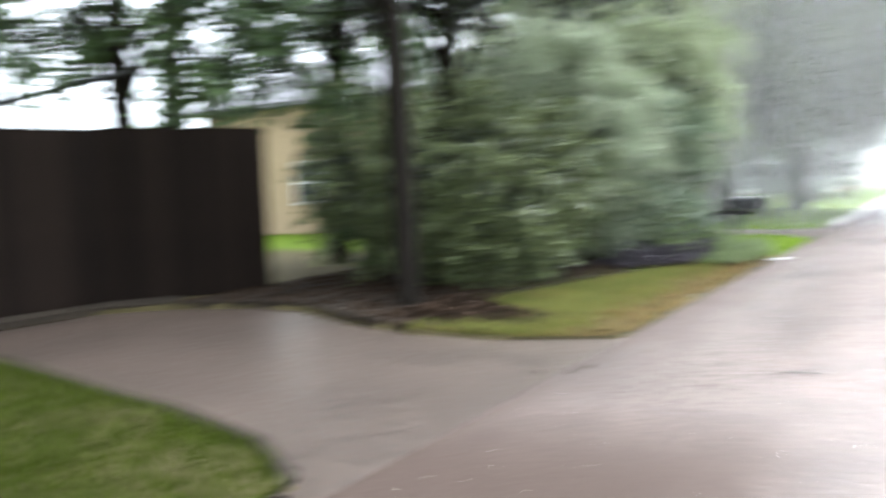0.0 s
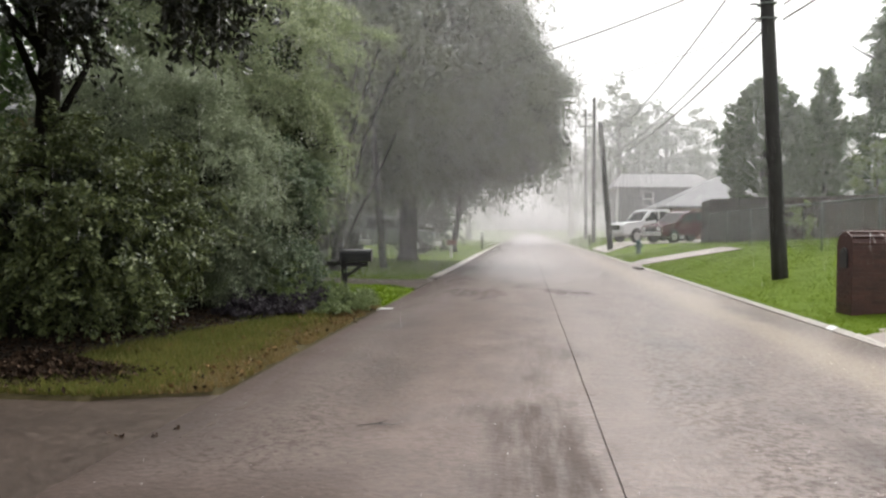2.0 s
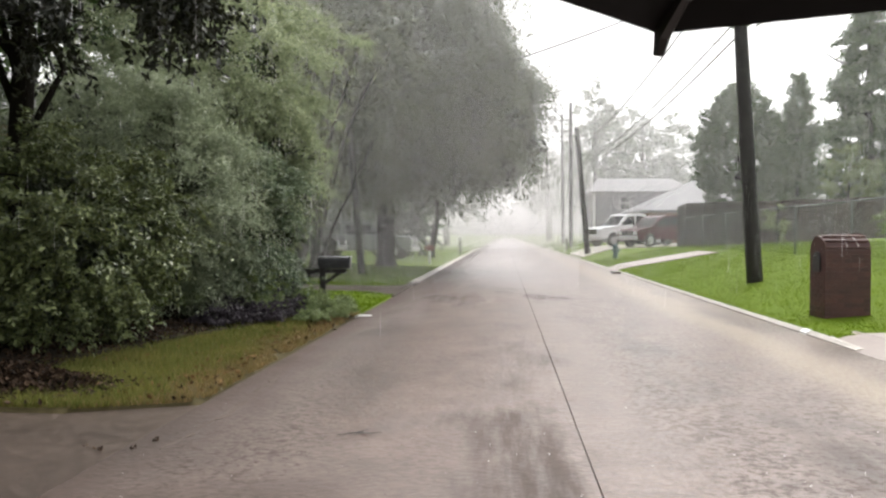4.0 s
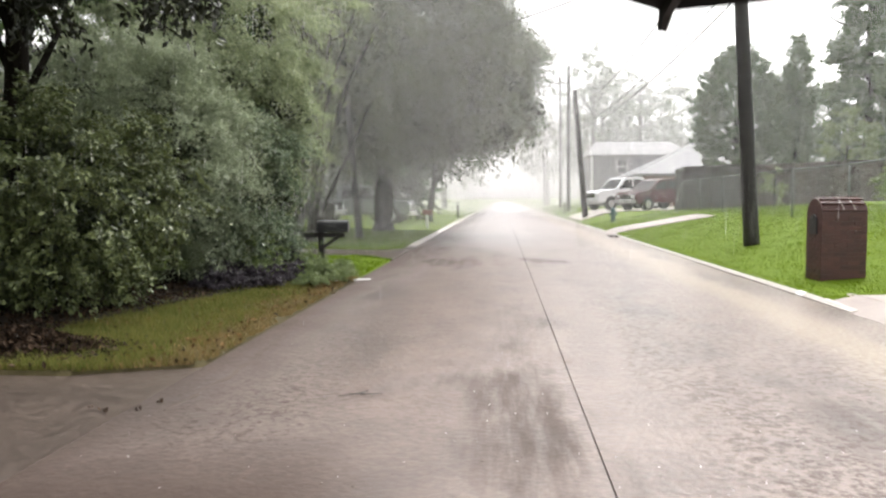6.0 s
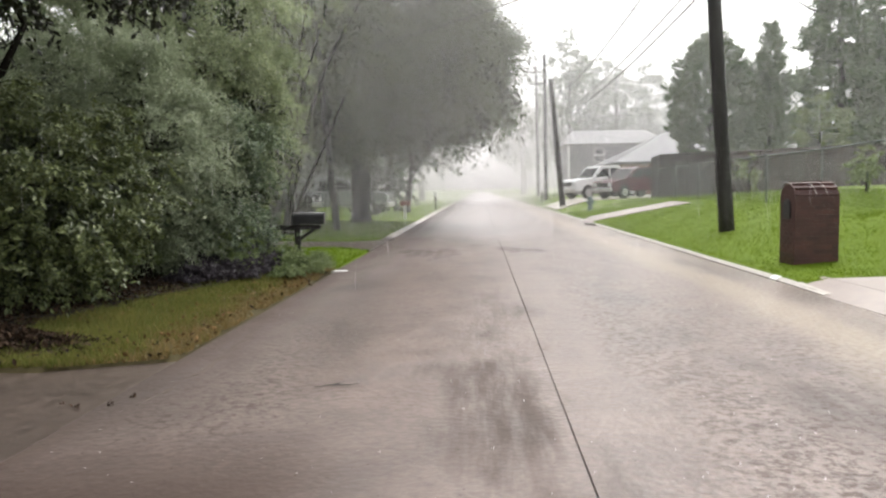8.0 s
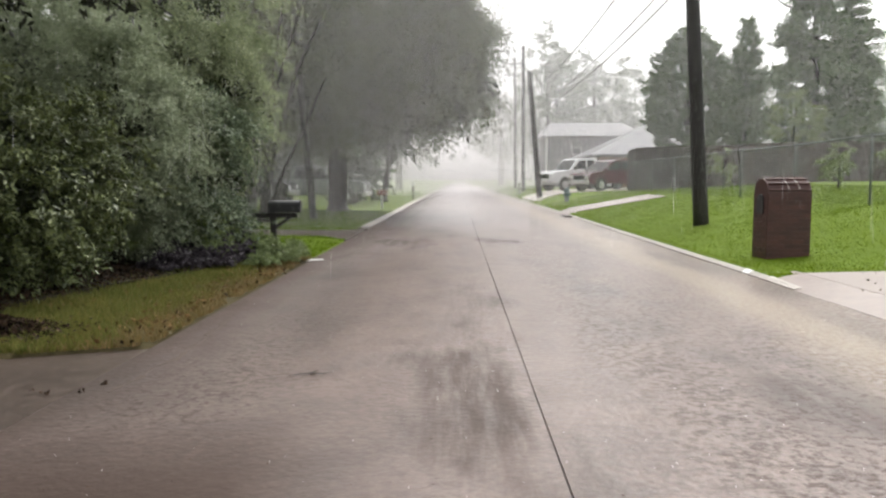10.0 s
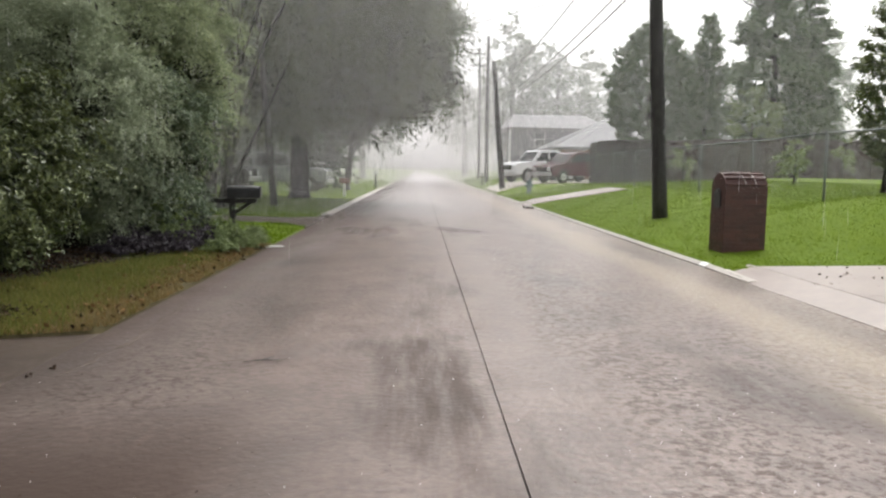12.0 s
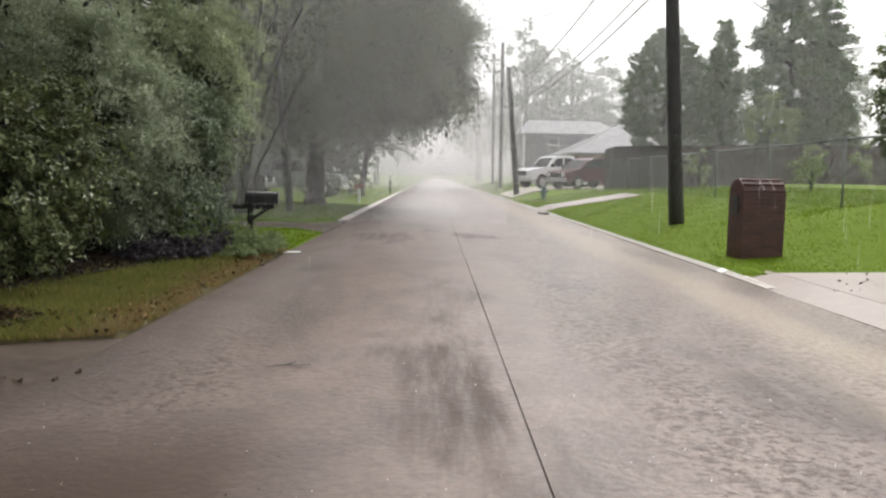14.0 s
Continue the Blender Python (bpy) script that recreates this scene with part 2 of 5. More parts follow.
    for sc, amount in ((4.0, 0.1), (20.0, 0.5), (60.0, 0.22)):
        t = n.new("ShaderNodeTexNoise")
        t.inputs["Scale"].default_value, t.inputs["Detail"].default_value = sc, 3.0
        l.new(tc.outputs["Object"], t.inputs["Vector"])
        bp = n.new("ShaderNodeBump")
        bp.inputs["Strength"].default_value, bp.inputs["Distance"].default_value = amount, 0.3 / sc
        l.new(t.outputs["Fac"], bp.inputs["Height"])
        if h:
            l.new(h.outputs["Normal"], bp.inputs["Normal"])
        h = bp
    l.new(h.outputs["Normal"], bs.inputs["Normal"])
    return m


ROAD = road_material("wet_road_concrete", (0.092, 0.063, 0.053), (0.17, 0.124, 0.105), (0.04, 0.0275, 0.0215), (0.22, 0.174, 0.13))
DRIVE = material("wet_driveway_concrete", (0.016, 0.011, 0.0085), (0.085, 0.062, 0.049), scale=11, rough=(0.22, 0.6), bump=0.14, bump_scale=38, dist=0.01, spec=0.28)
PALE = material("pale_wet_concrete", (0.135, 0.105, 0.09), (0.3, 0.245, 0.215), scale=7, rough=(0.3, 0.55), bump=0.2, bump_scale=40)
KERB = material("kerb_concrete", (0.27, 0.24, 0.21), (0.46, 0.42, 0.38), scale=10, rough=(0.3, 0.6), bump=0.25)
WHITE_MARK = material("white_mark", (0.68, 0.68, 0.66), (0.85, 0.85, 0.82), scale=20, rough=(0.3, 0.5), bump=0.1)
JOINT = material("joint_dirt", (0.03, 0.024, 0.02), (0.085, 0.067, 0.056), scale=14, rough=(0.3, 0.7))
TURF = material("turf", (0.066, 0.112, 0.005), (0.1, 0.145, 0.007), scale=5, rough=(0.7, 0.95), bump=0.3, bump_scale=45, dist=0.03, spec=0.08)
BLADE = material("grass_blades", (0.08, 0.135, 0.003), (0.12, 0.18, 0.005), scale=2, rough=(0.6, 0.85), bump=0, island=0.2, translucent=0.45, spec=0.08)
# lawn blades again, darkened in colour for the shade under the trees
LAWN_SHADED = material("shaded_lawn_blades", (0.028, 0.042, 0.004), (0.066, 0.085, 0.008), scale=3, rough=(0.6, 0.8), bump=0, island=0.4, translucent=0.2, spec=0.08)
FRESH = material("fresh_verge_blades", (0.07, 0.102, 0.018), (0.215, 0.195, 0.055), scale=1.6, rough=(0.5, 0.75), bump=0, island=0.25, translucent=0.35, spec=0.15)
VERGE = material("verge_grass_blades", (0.11, 0.105, 0.03), (0.3, 0.185, 0.075), scale=2.2, rough=(0.4, 0.7), bump=0, island=0.3, translucent=0.3)
MULCH = material("leaf_litter", (0.012, 0.008, 0.0055), (0.06, 0.038, 0.024), scale=16, rough=(0.85, 1.0), bump=0.6, island=0.6, spec=0.1)
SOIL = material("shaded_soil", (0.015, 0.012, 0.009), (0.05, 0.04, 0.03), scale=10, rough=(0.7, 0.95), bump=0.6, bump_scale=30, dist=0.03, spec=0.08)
BARK = material("wet_bark", (0.007, 0.0055, 0.0045), (0.022, 0.018, 0.014), scale=9, rough=(0.7, 0.9), bump=0.8, stretch=(3, 3, 0.5), dist=0.03, spec=0.06)
POLE = material("wet_pole_wood", (0.007, 0.006, 0.005), (0.016, 0.013, 0.011), scale=7, rough=(0.5, 0.8), bump=0.5, stretch=(6, 6, 0.35))
FENCE = material("dark_fence_boards", (0.007, 0.005, 0.004), (0.019, 0.013, 0.010), scale=6, rough=(0.7, 0.9), bump=0.4, stretch=(4, 4, 0.4), objrand=0.4, spec=0.06)
BROWNWOOD = material("brown_fence_boards", (0.026, 0.015, 0.012), (0.058, 0.037, 0.03), scale=5, rough=(0.6, 0.85), bump=0.3, stretch=(3, 3, 0.4), objrand=0.4, spec=0.15)
BRICK = material("wet_dark_brick", (0.04, 0.014, 0.010), (0.08, 0.027, 0.02), scale=9, rough=(0.35, 0.6), bump=0.4, bump_scale=60, objrand=0.45)
MORTAR = material("dark_mortar", (0.042, 0.016, 0.012), (0.072, 0.028, 0.022), scale=20, rough=(0.4, 0.7), bump=0.3)
LIGHTMORTAR = material("pale_mortar", (0.42, 0.36, 0.33), (0.62, 0.56, 0.52), scale=20, rough=(0.4, 0.7), bump=0.3)
BLACK = material("black_painted_metal", (0.008, 0.008, 0.009), (0.022, 0.022, 0.024), scale=12, rough=(0.25, 0.5), bump=0.05)
WIRE = material("black_cable", (0.02, 0.02, 0.02), (0.04, 0.04, 0.04), scale=10, rough=(0.5, 0.7), bump=0)
GALV = material("galvanised_steel", (0.09, 0.1, 0.095), (0.17, 0.185, 0.18), scale=14, rough=(0.5, 0.7), bump=0.05, metallic=0.3)
HYDRANT = material("blue_green_paint", (0.01, 0.05, 0.06), (0.025, 0.095, 0.11), scale=12, rough=(0.3, 0.5), bump=0.1)
WHITECAR = material("white_car_paint", (0.76, 0.77, 0.78), (0.84, 0.85, 0.86), scale=3, rough=(0.12, 0.25), bump=0)
SILVERCAR = material("silver_car_paint", (0.27, 0.29, 0.30), (0.36, 0.38, 0.39), scale=3, rough=(0.15, 0.3), bump=0, metallic=0.4)
REDCAR = material("maroon_car_paint", (0.055, 0.006, 0.012), (0.09, 0.012, 0.02), scale=3, rough=(0.12, 0.25), bump=0)
DARKCAR = material("dark_car_paint", (0.012, 0.012, 0.014), (0.025, 0.025, 0.028), scale=3, rough=(0.12, 0.3), bump=0)
RUBBER = material("tyre_rubber", (0.012, 0.012, 0.012), (0.03, 0.03, 0.03), scale=20, rough=(0.6, 0.85), bump=0.2)
CHROME = material("wheel_alloy", (0.45, 0.45, 0.46), (0.65, 0.65, 0.66), scale=10, rough=(0.2, 0.4), bump=0, metallic=0.9)
LAMPGLASS = material("lamp_glass", (0.55, 0.56, 0.58), (0.75, 0.76, 0.78), scale=10, rough=(0.05, 0.15), bump=0)
GLASS = glass_dark("dark_window_glass")
SIDING = material("grey_siding", (0.10, 0.098, 0.115), (0.16, 0.155, 0.175), scale=5, rough=(0.5, 0.7), bump=0.3, stretch=(0.3, 0.3, 6))
REDBRICK = material("red_house_brick", (0.16, 0.085, 0.075), (0.27, 0.155, 0.135), scale=7, rough=(0.6, 0.85), bump=0.4, stretch=(1, 1, 3))
TANWALL = material("tan_stucco", (0.32, 0.23, 0.13), (0.46, 0.34, 0.21), scale=6, rough=(0.6, 0.85), bump=0.2)
ROOF = material("wet_shingle_roof", (0.10, 0.098, 0.105), (0.19, 0.187, 0.195), scale=6, rough=(0.5, 0.7), bump=0.3, stretch=(1, 4, 1))
TRIM = material("white_trim_paint", (0.62, 0.62, 0.62), (0.78, 0.78, 0.77), scale=10, rough=(0.35, 0.5), bump=0.05)
RUST = material("rust_red_paint", (0.13, 0.03, 0.024), (0.22, 0.06, 0.045), scale=12, rough=(0.4, 0.6), bump=0.2)
LIP = material("worn_lip_concrete", (0.06, 0.047, 0.039), (0.115, 0.092, 0.078), scale=7, rough=(0.7, 0.95), bump=0.2, spec=0.15)
CANOPY = material("black_umbrella_cloth", (0.003, 0.003, 0.003), (0.007, 0.007, 0.0075), scale=60, rough=(0.6, 0.8), bump=0.1, spec=0.1)


def leaf_material(name, low, high, rough=(0.3, 0.5), translucent=0.25, spec=0.5, island=0.38, scale=2.4):
    return material(name, low, high, scale=scale, rough=rough, bump=0, island=island, translucent=translucent, spec=spec, big=0.4)


LEAF_OAK = leaf_material("oak_leaves", (0.05, 0.062, 0.03), (0.165, 0.185, 0.098), rough=(0.5, 0.7), spec=0.25, translucent=0.12, island=0.2, scale=1.2)
LEAF_FINE = leaf_material("fine_lime_leaves", (0.145, 0.18, 0.104), (0.47, 0.515, 0.31), translucent=0.45, island=0.25, scale=1.6)
LEAF_CEDAR = leaf_material("feathery_leaves", (0.125, 0.155, 0.092), (0.43, 0.48, 0.31), translucent=0.35, island=0.15, scale=1.8)
LEAF_SPRAY = leaf_material("dark_spray_leaves", (0.05, 0.078, 0.045), (0.23, 0.285, 0.165), translucent=0.25, island=0.25)
LEAF_GLOSS = leaf_material("glossy_leaves", (0.032, 0.045, 0.019), (0.185, 0.215, 0.085), rough=(0.34, 0.5), translucent=0.2, spec=0.3)
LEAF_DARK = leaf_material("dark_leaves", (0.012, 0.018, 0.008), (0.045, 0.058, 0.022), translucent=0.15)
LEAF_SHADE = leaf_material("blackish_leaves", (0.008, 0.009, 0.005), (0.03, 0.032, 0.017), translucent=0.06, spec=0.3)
LEAF_TUFT = leaf_material("soft_tuft_leaves", (0.10, 0.14, 0.05), (0.24, 0.29, 0.12), spec=0.25, island=0.2)
LEAF_PURPLE = leaf_material("purple_leaves", (0.018, 0.016, 0.02), (0.065, 0.052, 0.062), translucent=0.15, spec=0.2)
LEAF_LIME = leaf_material("lime_leaves", (0.09, 0.13, 0.03), (0.22, 0.28, 0.08))
LEAF_MID = leaf_material("mid_green_leaves", (0.03, 0.06, 0.017), (0.105, 0.165, 0.05))
RAINDROP = bpy.data.materials.new("falling_water")
RAINDROP.use_nodes = True
_n, _l = RAINDROP.node_tree.nodes, RAINDROP.node_tree.links
_d, _t, _m = _n.new("ShaderNodeBsdfDiffuse"), _n.new("ShaderNodeBsdfTranslucent"), _n.new("ShaderNodeMixShader")
_d.inputs["Color"].default_value = _t.inputs["Color"].default_value = (0.955, 0.925, 0.94, 1)
_l.new(_d.outputs["BSDF"], _m.inputs[1])
_l.new(_t.outputs["BSDF"], _m.inputs[2])
_l.new(_m.outputs["Shader"], _n["Material Output"].inputs["Surface"])

# the soil shows olive and brown on the worn verge between driveway and mailbox; its colour also paints the near lawn's
# shade
_n, _l = TURF.node_tree.nodes, TURF.node_tree.links
_s, _m = _n.new("ShaderNodeSeparateXYZ"), _n.new("ShaderNodeMix")
_l.new(_n["Texture Coordinate"].outputs["Object"], _s.inputs["Vector"])
_m.data_type = "RGBA"
_m.inputs["B"].default_value = (0.055, 0.045, 0.02, 1)
_x, _y, _p = _n.new("ShaderNodeMapRange"), _n.new("ShaderNodeMapRange"), _n.new("ShaderNodeMath")
_x.inputs["From Min"].default_value, _x.inputs["From Max"].default_value = -2.4, -2.55
_y.inputs["From Min"].default_value, _y.inputs["From Max"].default_value = 16.0, 14.5
_p.operation = "MULTIPLY"
_l.new(_s.outputs["X"], _x.inputs["Value"])
_l.new(_s.outputs["Y"], _y.inputs["Value"])
_l.new(_x.outputs["Result"], _p.inputs[0])
_l.new(_y.outputs["Result"], _p.inputs[1])
_l.new(_p.outputs["Value"], _m.inputs["Factor"])
_l.new(_n["Color Ramp"].outputs["Color"], _m.inputs["A"])
_l.new(_m.outputs["Result"], _n["Principled BSDF"].inputs["Base Color"])

BROWNLEAF = material("brown_leaves", (0.08, 0.045, 0.018), (0.2, 0.12, 0.05), scale=5, rough=(0.8, 1.0), bump=0, island=0.6, spec=0.12)

# ---------------- building helpers ----------------
def thing(name, m, label, category, group="", kind=""):
    ob = new(name)
    ob.matrix_basis = m
    return tagged(ob, label, category, group, kind)


def finish(me, mat, smooth=False):
    me.materials.append(mat)
    me.polygons.foreach_set("use_smooth", [smooth] * len(me.polygons))
    return me


def part(name, bm, mat, parent=None, label="", smooth=False):
    me = bpy.data.meshes.new(name)
    bmesh.ops.recalc_face_normals(bm, faces=bm.faces)
    bm.to_mesh(me)
    bm.free()
    ob = new(name, finish(me, mat, smooth))
    if parent:
        ob.parent = parent
    return tagged(ob, label)


def array_mesh(name, verts, quads, mat, smooth=False):
    """A mesh from an (n, 3) array of corners and an (m, k) array of faces."""
    me = bpy.data.meshes.new(name)
    k = quads.shape[1]
    me.vertices.add(len(verts))
    me.vertices.foreach_set("co", np.asarray(verts, dtype=np.float32).ravel())
    me.loops.add(quads.size)
    me.loops.foreach_set("vertex_index", quads.astype(np.int32).ravel())
    me.polygons.add(len(quads))
    me.polygons.foreach_set("loop_start", np.arange(0, quads.size, k, dtype=np.int32))
    me.update(calc_edges=True)
    return finish(me, mat, smooth)


def box(bm, lo, hi, bevel=0.0):
    """An upright box between two corners, its edges rounded by bevel."""
    c, s = [(a + b) / 2 for a, b in zip(lo, hi)], [abs(b - a) for a, b in zip(lo, hi)]
    made = bmesh.ops.create_cube(bm, size=1, matrix=Matrix.Translation(c) @ Matrix.Diagonal((*s, 1)))
    if bevel:
        edges = {e for v in made["verts"] for e in v.link_edges}
        bmesh.ops.bevel(bm, geom=list(edges), offset=bevel, segments=2, profile=0.6, affect="EDGES")
    return bm


def boxed(lo, hi, bevel=0.0):
    return box(bmesh.new(), lo, hi, bevel)


def prism(bm, outline, y0, y1, bevel=0.0):
    """An outline in x and z, drawn out along y."""
    a = [bm.verts.new((x, y0, z)) for x, z in outline]
    b = [bm.verts.new((x, y1, z)) for x, z in outline]
    faces = [bm.faces.new(a), bm.faces.new(b[::-1])]
    for i in range(len(a)):
        j = (i + 1) % len(a)
        faces.append(bm.faces.new((a[i], b[i], b[j], a[j])))
    if bevel:
        edges = {e for f in faces for e in f.edges}
        bmesh.ops.bevel(bm, geom=list(edges), offset=bevel, segments=2, profile=0.6, affect="EDGES")
    return bm


def tube(bm, points, radii, sides=8, rough=0.0):
    """A tapered limb along points."""
    rings = []
    pts = [Vector(p) for p in points]
    for i, p in enumerate(pts):
        d = (pts[min(i + 1, len(pts) - 1)] - pts[max(i - 1, 0)]).normalized()
        side = d.orthogonal().normalized() if abs(d.z) < 0.5 else (Vector((1, 0, 0)) - d * d.x).normalized()
        up = d.cross(side)
        ring = []
        for k in range(sides):
            a = 2 * math.pi * k / sides
            r = radii[i] * (1 + rough * (noise.noise(p * 1.7 + Vector((k * 1.3, 0, 0)))))
            ring.append(bm.verts.new(p + (side * math.cos(a) + up * math.sin(a)) * r))
        rings.append(ring)
    for r0, r1 in zip(rings, rings[1:]):
        for k in range(sides):
            bm.faces.new((r0[k], r0[(k + 1) % sides], r1[(k + 1) % sides], r1[k]))
    bm.faces.new(rings[0][::-1])
    bm.faces.new(rings[-1])
    return bm


def smoothstep(a, b, x):
    t = np.clip((np.asarray(x, dtype=float) - a) / (b - a), 0, 1)
    return t * t * (3 - 2 * t)


# ---------------- ground ----------------
ROAD_L, ROAD_R, CENTRE = -2.65, 4.4, 0.465
DRIVE_NEAR = [(-2.55, 1.9), (-2.86, 2.74), (-3.3, 3.08), (-4.34, 3.37), (-5.1, 3.5), (-7.1, 3.86), (-9.25, 4.25),
              (-9.25, 6.4), (-8.6, 7.0), (-7.5, 7.42), (-6.7, 7.35), (-5.6, 6.75), (-4.8, 6.5), (-3.6, 6.5), (-2.55, 6.95)]
DRIVE_FAR = [(-2.66, 19.2), (-3.4, 20.3), (-9.0, 21.5), (-9.0, 23.6), (-3.6, 22.6), (-2.66, 23.3)]


def inside(poly, x, y):
    """Which of the points (arrays) lie in a polygon."""
    res = np.zeros(np.shape(x), dtype=bool)
    for (x0, y0), (x1, y1) in zip(poly, poly[1:] + poly[:1]):
        cross = (y0 > y) != (y1 > y)
        with np.errstate(divide="ignore", invalid="ignore"):
            res ^= cross & (x < (x1 - x0) * (y - y0) / (y1 - y0 + 1e-12) + x0)
    return res


def land(x, y):
    """Height of the lie of the land, before kerbs and slabs."""
    x, y = np.asarray(x, dtype=float), np.asarray(y, dtype=float)
    slope = 0.03 + 0.145 * smoothstep(11.5, 17, y)
    bank = 0.1 + slope * np.clip(x - 4.4, 0, 4.6) + 0.05 * np.clip(x - 9.0, 0, 10)
    bank = bank + 0.47 * smoothstep(6.0, 8.6, x) * smoothstep(11.95, 13.2, y) * (1 - smoothstep(13.4, 19, y))
    terrace = 0.1 + 0.3 * np.clip(x - 4.4, 0, 2.0) + 0.03 * np.clip(x - 6.4, 0, 12)
    far = smoothstep(41, 51, y)
    right = bank * (1 - far) + terrace * far - 0.03
    left = 0.03 + 0.03 * np.clip(-2.7 - x, 0, 8) * smoothstep(22, 40, y) + 0.004 * np.clip(-2.7 - x, 0, 12)
    return np.where(x > 4.35, right, np.where(x < ROAD_L, left, -0.12))


def ground_z(x, y):
    """The soil: land, sunk under slabs and carriageway."""
    x, y = np.asarray(x, dtype=float), np.asarray(y, dtype=float)
    z = land(x, y)
    low = (x > ROAD_L - 0.02) & (x < np.where(y > 11.9, 4.49, 4.33))
    low |= (x > -2.86) & (x < ROAD_L) & (y > 23.6)
    low |= inside(DRIVE_NEAR, x, y) | inside(DRIVE_FAR, x, y)
    z = np.where(low, -0.12, z)
    apron = (x >= 4.33) & (x < 13.2) & (y > 5.6) & (y < 11.8 - np.clip(x - 4.6, 0, 8) * 0.06)
    apron |= (x >= 4.33) & (x < 8.4) & (y > 33.15) & (y < 36.65)
    apron |= (x >= 4.6) & (x < 14.0) & (y > 50.0) & (y < 60.0)
    return np.where(apron, land(x, y) - 0.15, z)


xs = np.concatenate([[-900, -300, -120, -60, -35, -20, -14], np.arange(-11, -2.3, 0.15), np.arange(-2.2, 4.2, 0.8), np.arange(4.2, 9.6, 0.15),
                     np.arange(9.8, 22, 0.8), [26, 34, 50, 80, 150, 300, 900]])
ys = np.concatenate([[-300, -100, -40, -20, -10, -4], np.arange(-1, 14.6, 0.15), np.arange(14.8, 40, 0.25), np.arange(41, 80, 2.0), [90, 110, 150, 220, 400, 1500]])
gx, gy = np.meshgrid(xs, ys)
gz = ground_z(gx, gy)
bumps = np.sin(gx * 2.3 + gy * 1.1) * np.sin(gx * 1.2 - gy * 2.7) * 0.012 + np.sin(gx * 5.1) * np.sin(gy * 4.3) * 0.006
gz = gz + np.where(gz > 0, bumps, 0) * np.where(gx > 4, 0.35, 1.0)
nx, ny = len(xs), len(ys)
ii = (np.arange(ny - 1)[:, None] * nx + np.arange(nx - 1)[None, :]).ravel()
ground = new("ground", array_mesh("ground", np.stack([gx.ravel(), gy.ravel(), gz.ravel()], 1), np.stack([ii, ii + 1, ii + nx + 1, ii + nx], 1), TURF, True))
tagged(ground, "rain-soaked green lawn and verge ground", "ground", kind="structure")


def slab(name, outline, z0, z1, mat, label, category, kind="structure"):
    bm = bmesh.new()
    a = [bm.verts.new((x, y, z1)) for x, y in outline]
    b = [bm.verts.new((x, y, z0)) for x, y in outline]
    top = bm.faces.new(a)
    for i in range(len(a)):
        j = (i + 1) % len(a)
        bm.faces.new((a[i], b[i], b[j], a[j]))
    bmesh.ops.bevel(bm, geom=list(top.edges), offset=0.008, segments=1, affect="EDGES")
    return tagged(part(name, bm, mat), label, category, kind=kind)


road = thing("road", Matrix(), "rain-covered brown-grey concrete street in two lanes", "road", kind="structure")
for x0, x1 in ((ROAD_L, CENTRE - 0.005), (CENTRE + 0.005, ROAD_R)):
    # each lane falls gently from the crown to its gutter
    cols = np.linspace(x0, x1, 12)
    rows_y = np.concatenate([np.arange(-40, 60, 1.0), np.arange(60, 400, 20.0)])
    cz = 0.035 - 0.0032 * (cols - CENTRE) ** 2
    vx, vy = np.meshgrid(cols, rows_y)
    vz = np.tile(cz, (len(rows_y), 1)) + 0.004 * np.sin(vx * 1.3 + vy * 0.7)
    k = len(cols)
    jj = (np.arange(len(rows_y) - 1)[:, None] * k + np.arange(k - 1)[None, :]).ravel()
    lane = new("lane_slab", array_mesh("lane_slab", np.stack([vx.ravel(), vy.ravel(), vz.ravel()], 1), np.stack([jj, jj + 1, jj + k + 1, jj + k], 1), ROAD))
    thick = lane.modifiers.new("thickness", "SOLIDIFY")
    thick.thickness, thick.offset = 0.14, -1
    lane.parent = road
part("joint_filler", boxed((CENTRE - 0.03, -40, -0.1), (CENTRE + 0.03, 380, 0.012)), JOINT, road, "dark dirt-filled joint")

# pale worn lip where the driveway meets the lane
lip_y = np.linspace(5.4, 8.3, 90)
lip_w = 0.003 + 0.028 * np.clip(0.35 + np.sin(lip_y * 3.3) * np.sin(lip_y * 7.9 + 1) + 0.5 * np.sin(lip_y * 23), 0, 1)
lip_x = -2.33 + 0.04 * np.sin(lip_y * 2.1) + 0.02 * np.sin(lip_y * 9.0)
lip_z = 0.0375 - 0.0032 * (lip_x - CENTRE) ** 2 + 0.004 * np.sin(lip_x * 1.3 + lip_y * 0.7)
lip_v = np.stack([np.stack([lip_x + s * lip_w, lip_y, lip_z], 1) for s in (-1, 1)], 1).reshape(-1, 3)
lip_i = np.arange(89)[:, None] * 2
lip = new("worn_lip", array_mesh("worn_lip", lip_v, np.concatenate([lip_i, lip_i + 1, lip_i + 3, lip_i + 2], 1), LIP))
lip.parent = road
thick = lip.modifiers.new("thickness", "SOLIDIFY")
thick.thickness, thick.offset = 0.02, -1
tagged(lip, "pale worn concrete lip")

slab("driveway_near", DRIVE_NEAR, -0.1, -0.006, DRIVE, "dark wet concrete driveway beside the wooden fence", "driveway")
slab("driveway_far", DRIVE_FAR, -0.1, 0.03, DRIVE, "wet concrete driveway across the verge", "driveway")


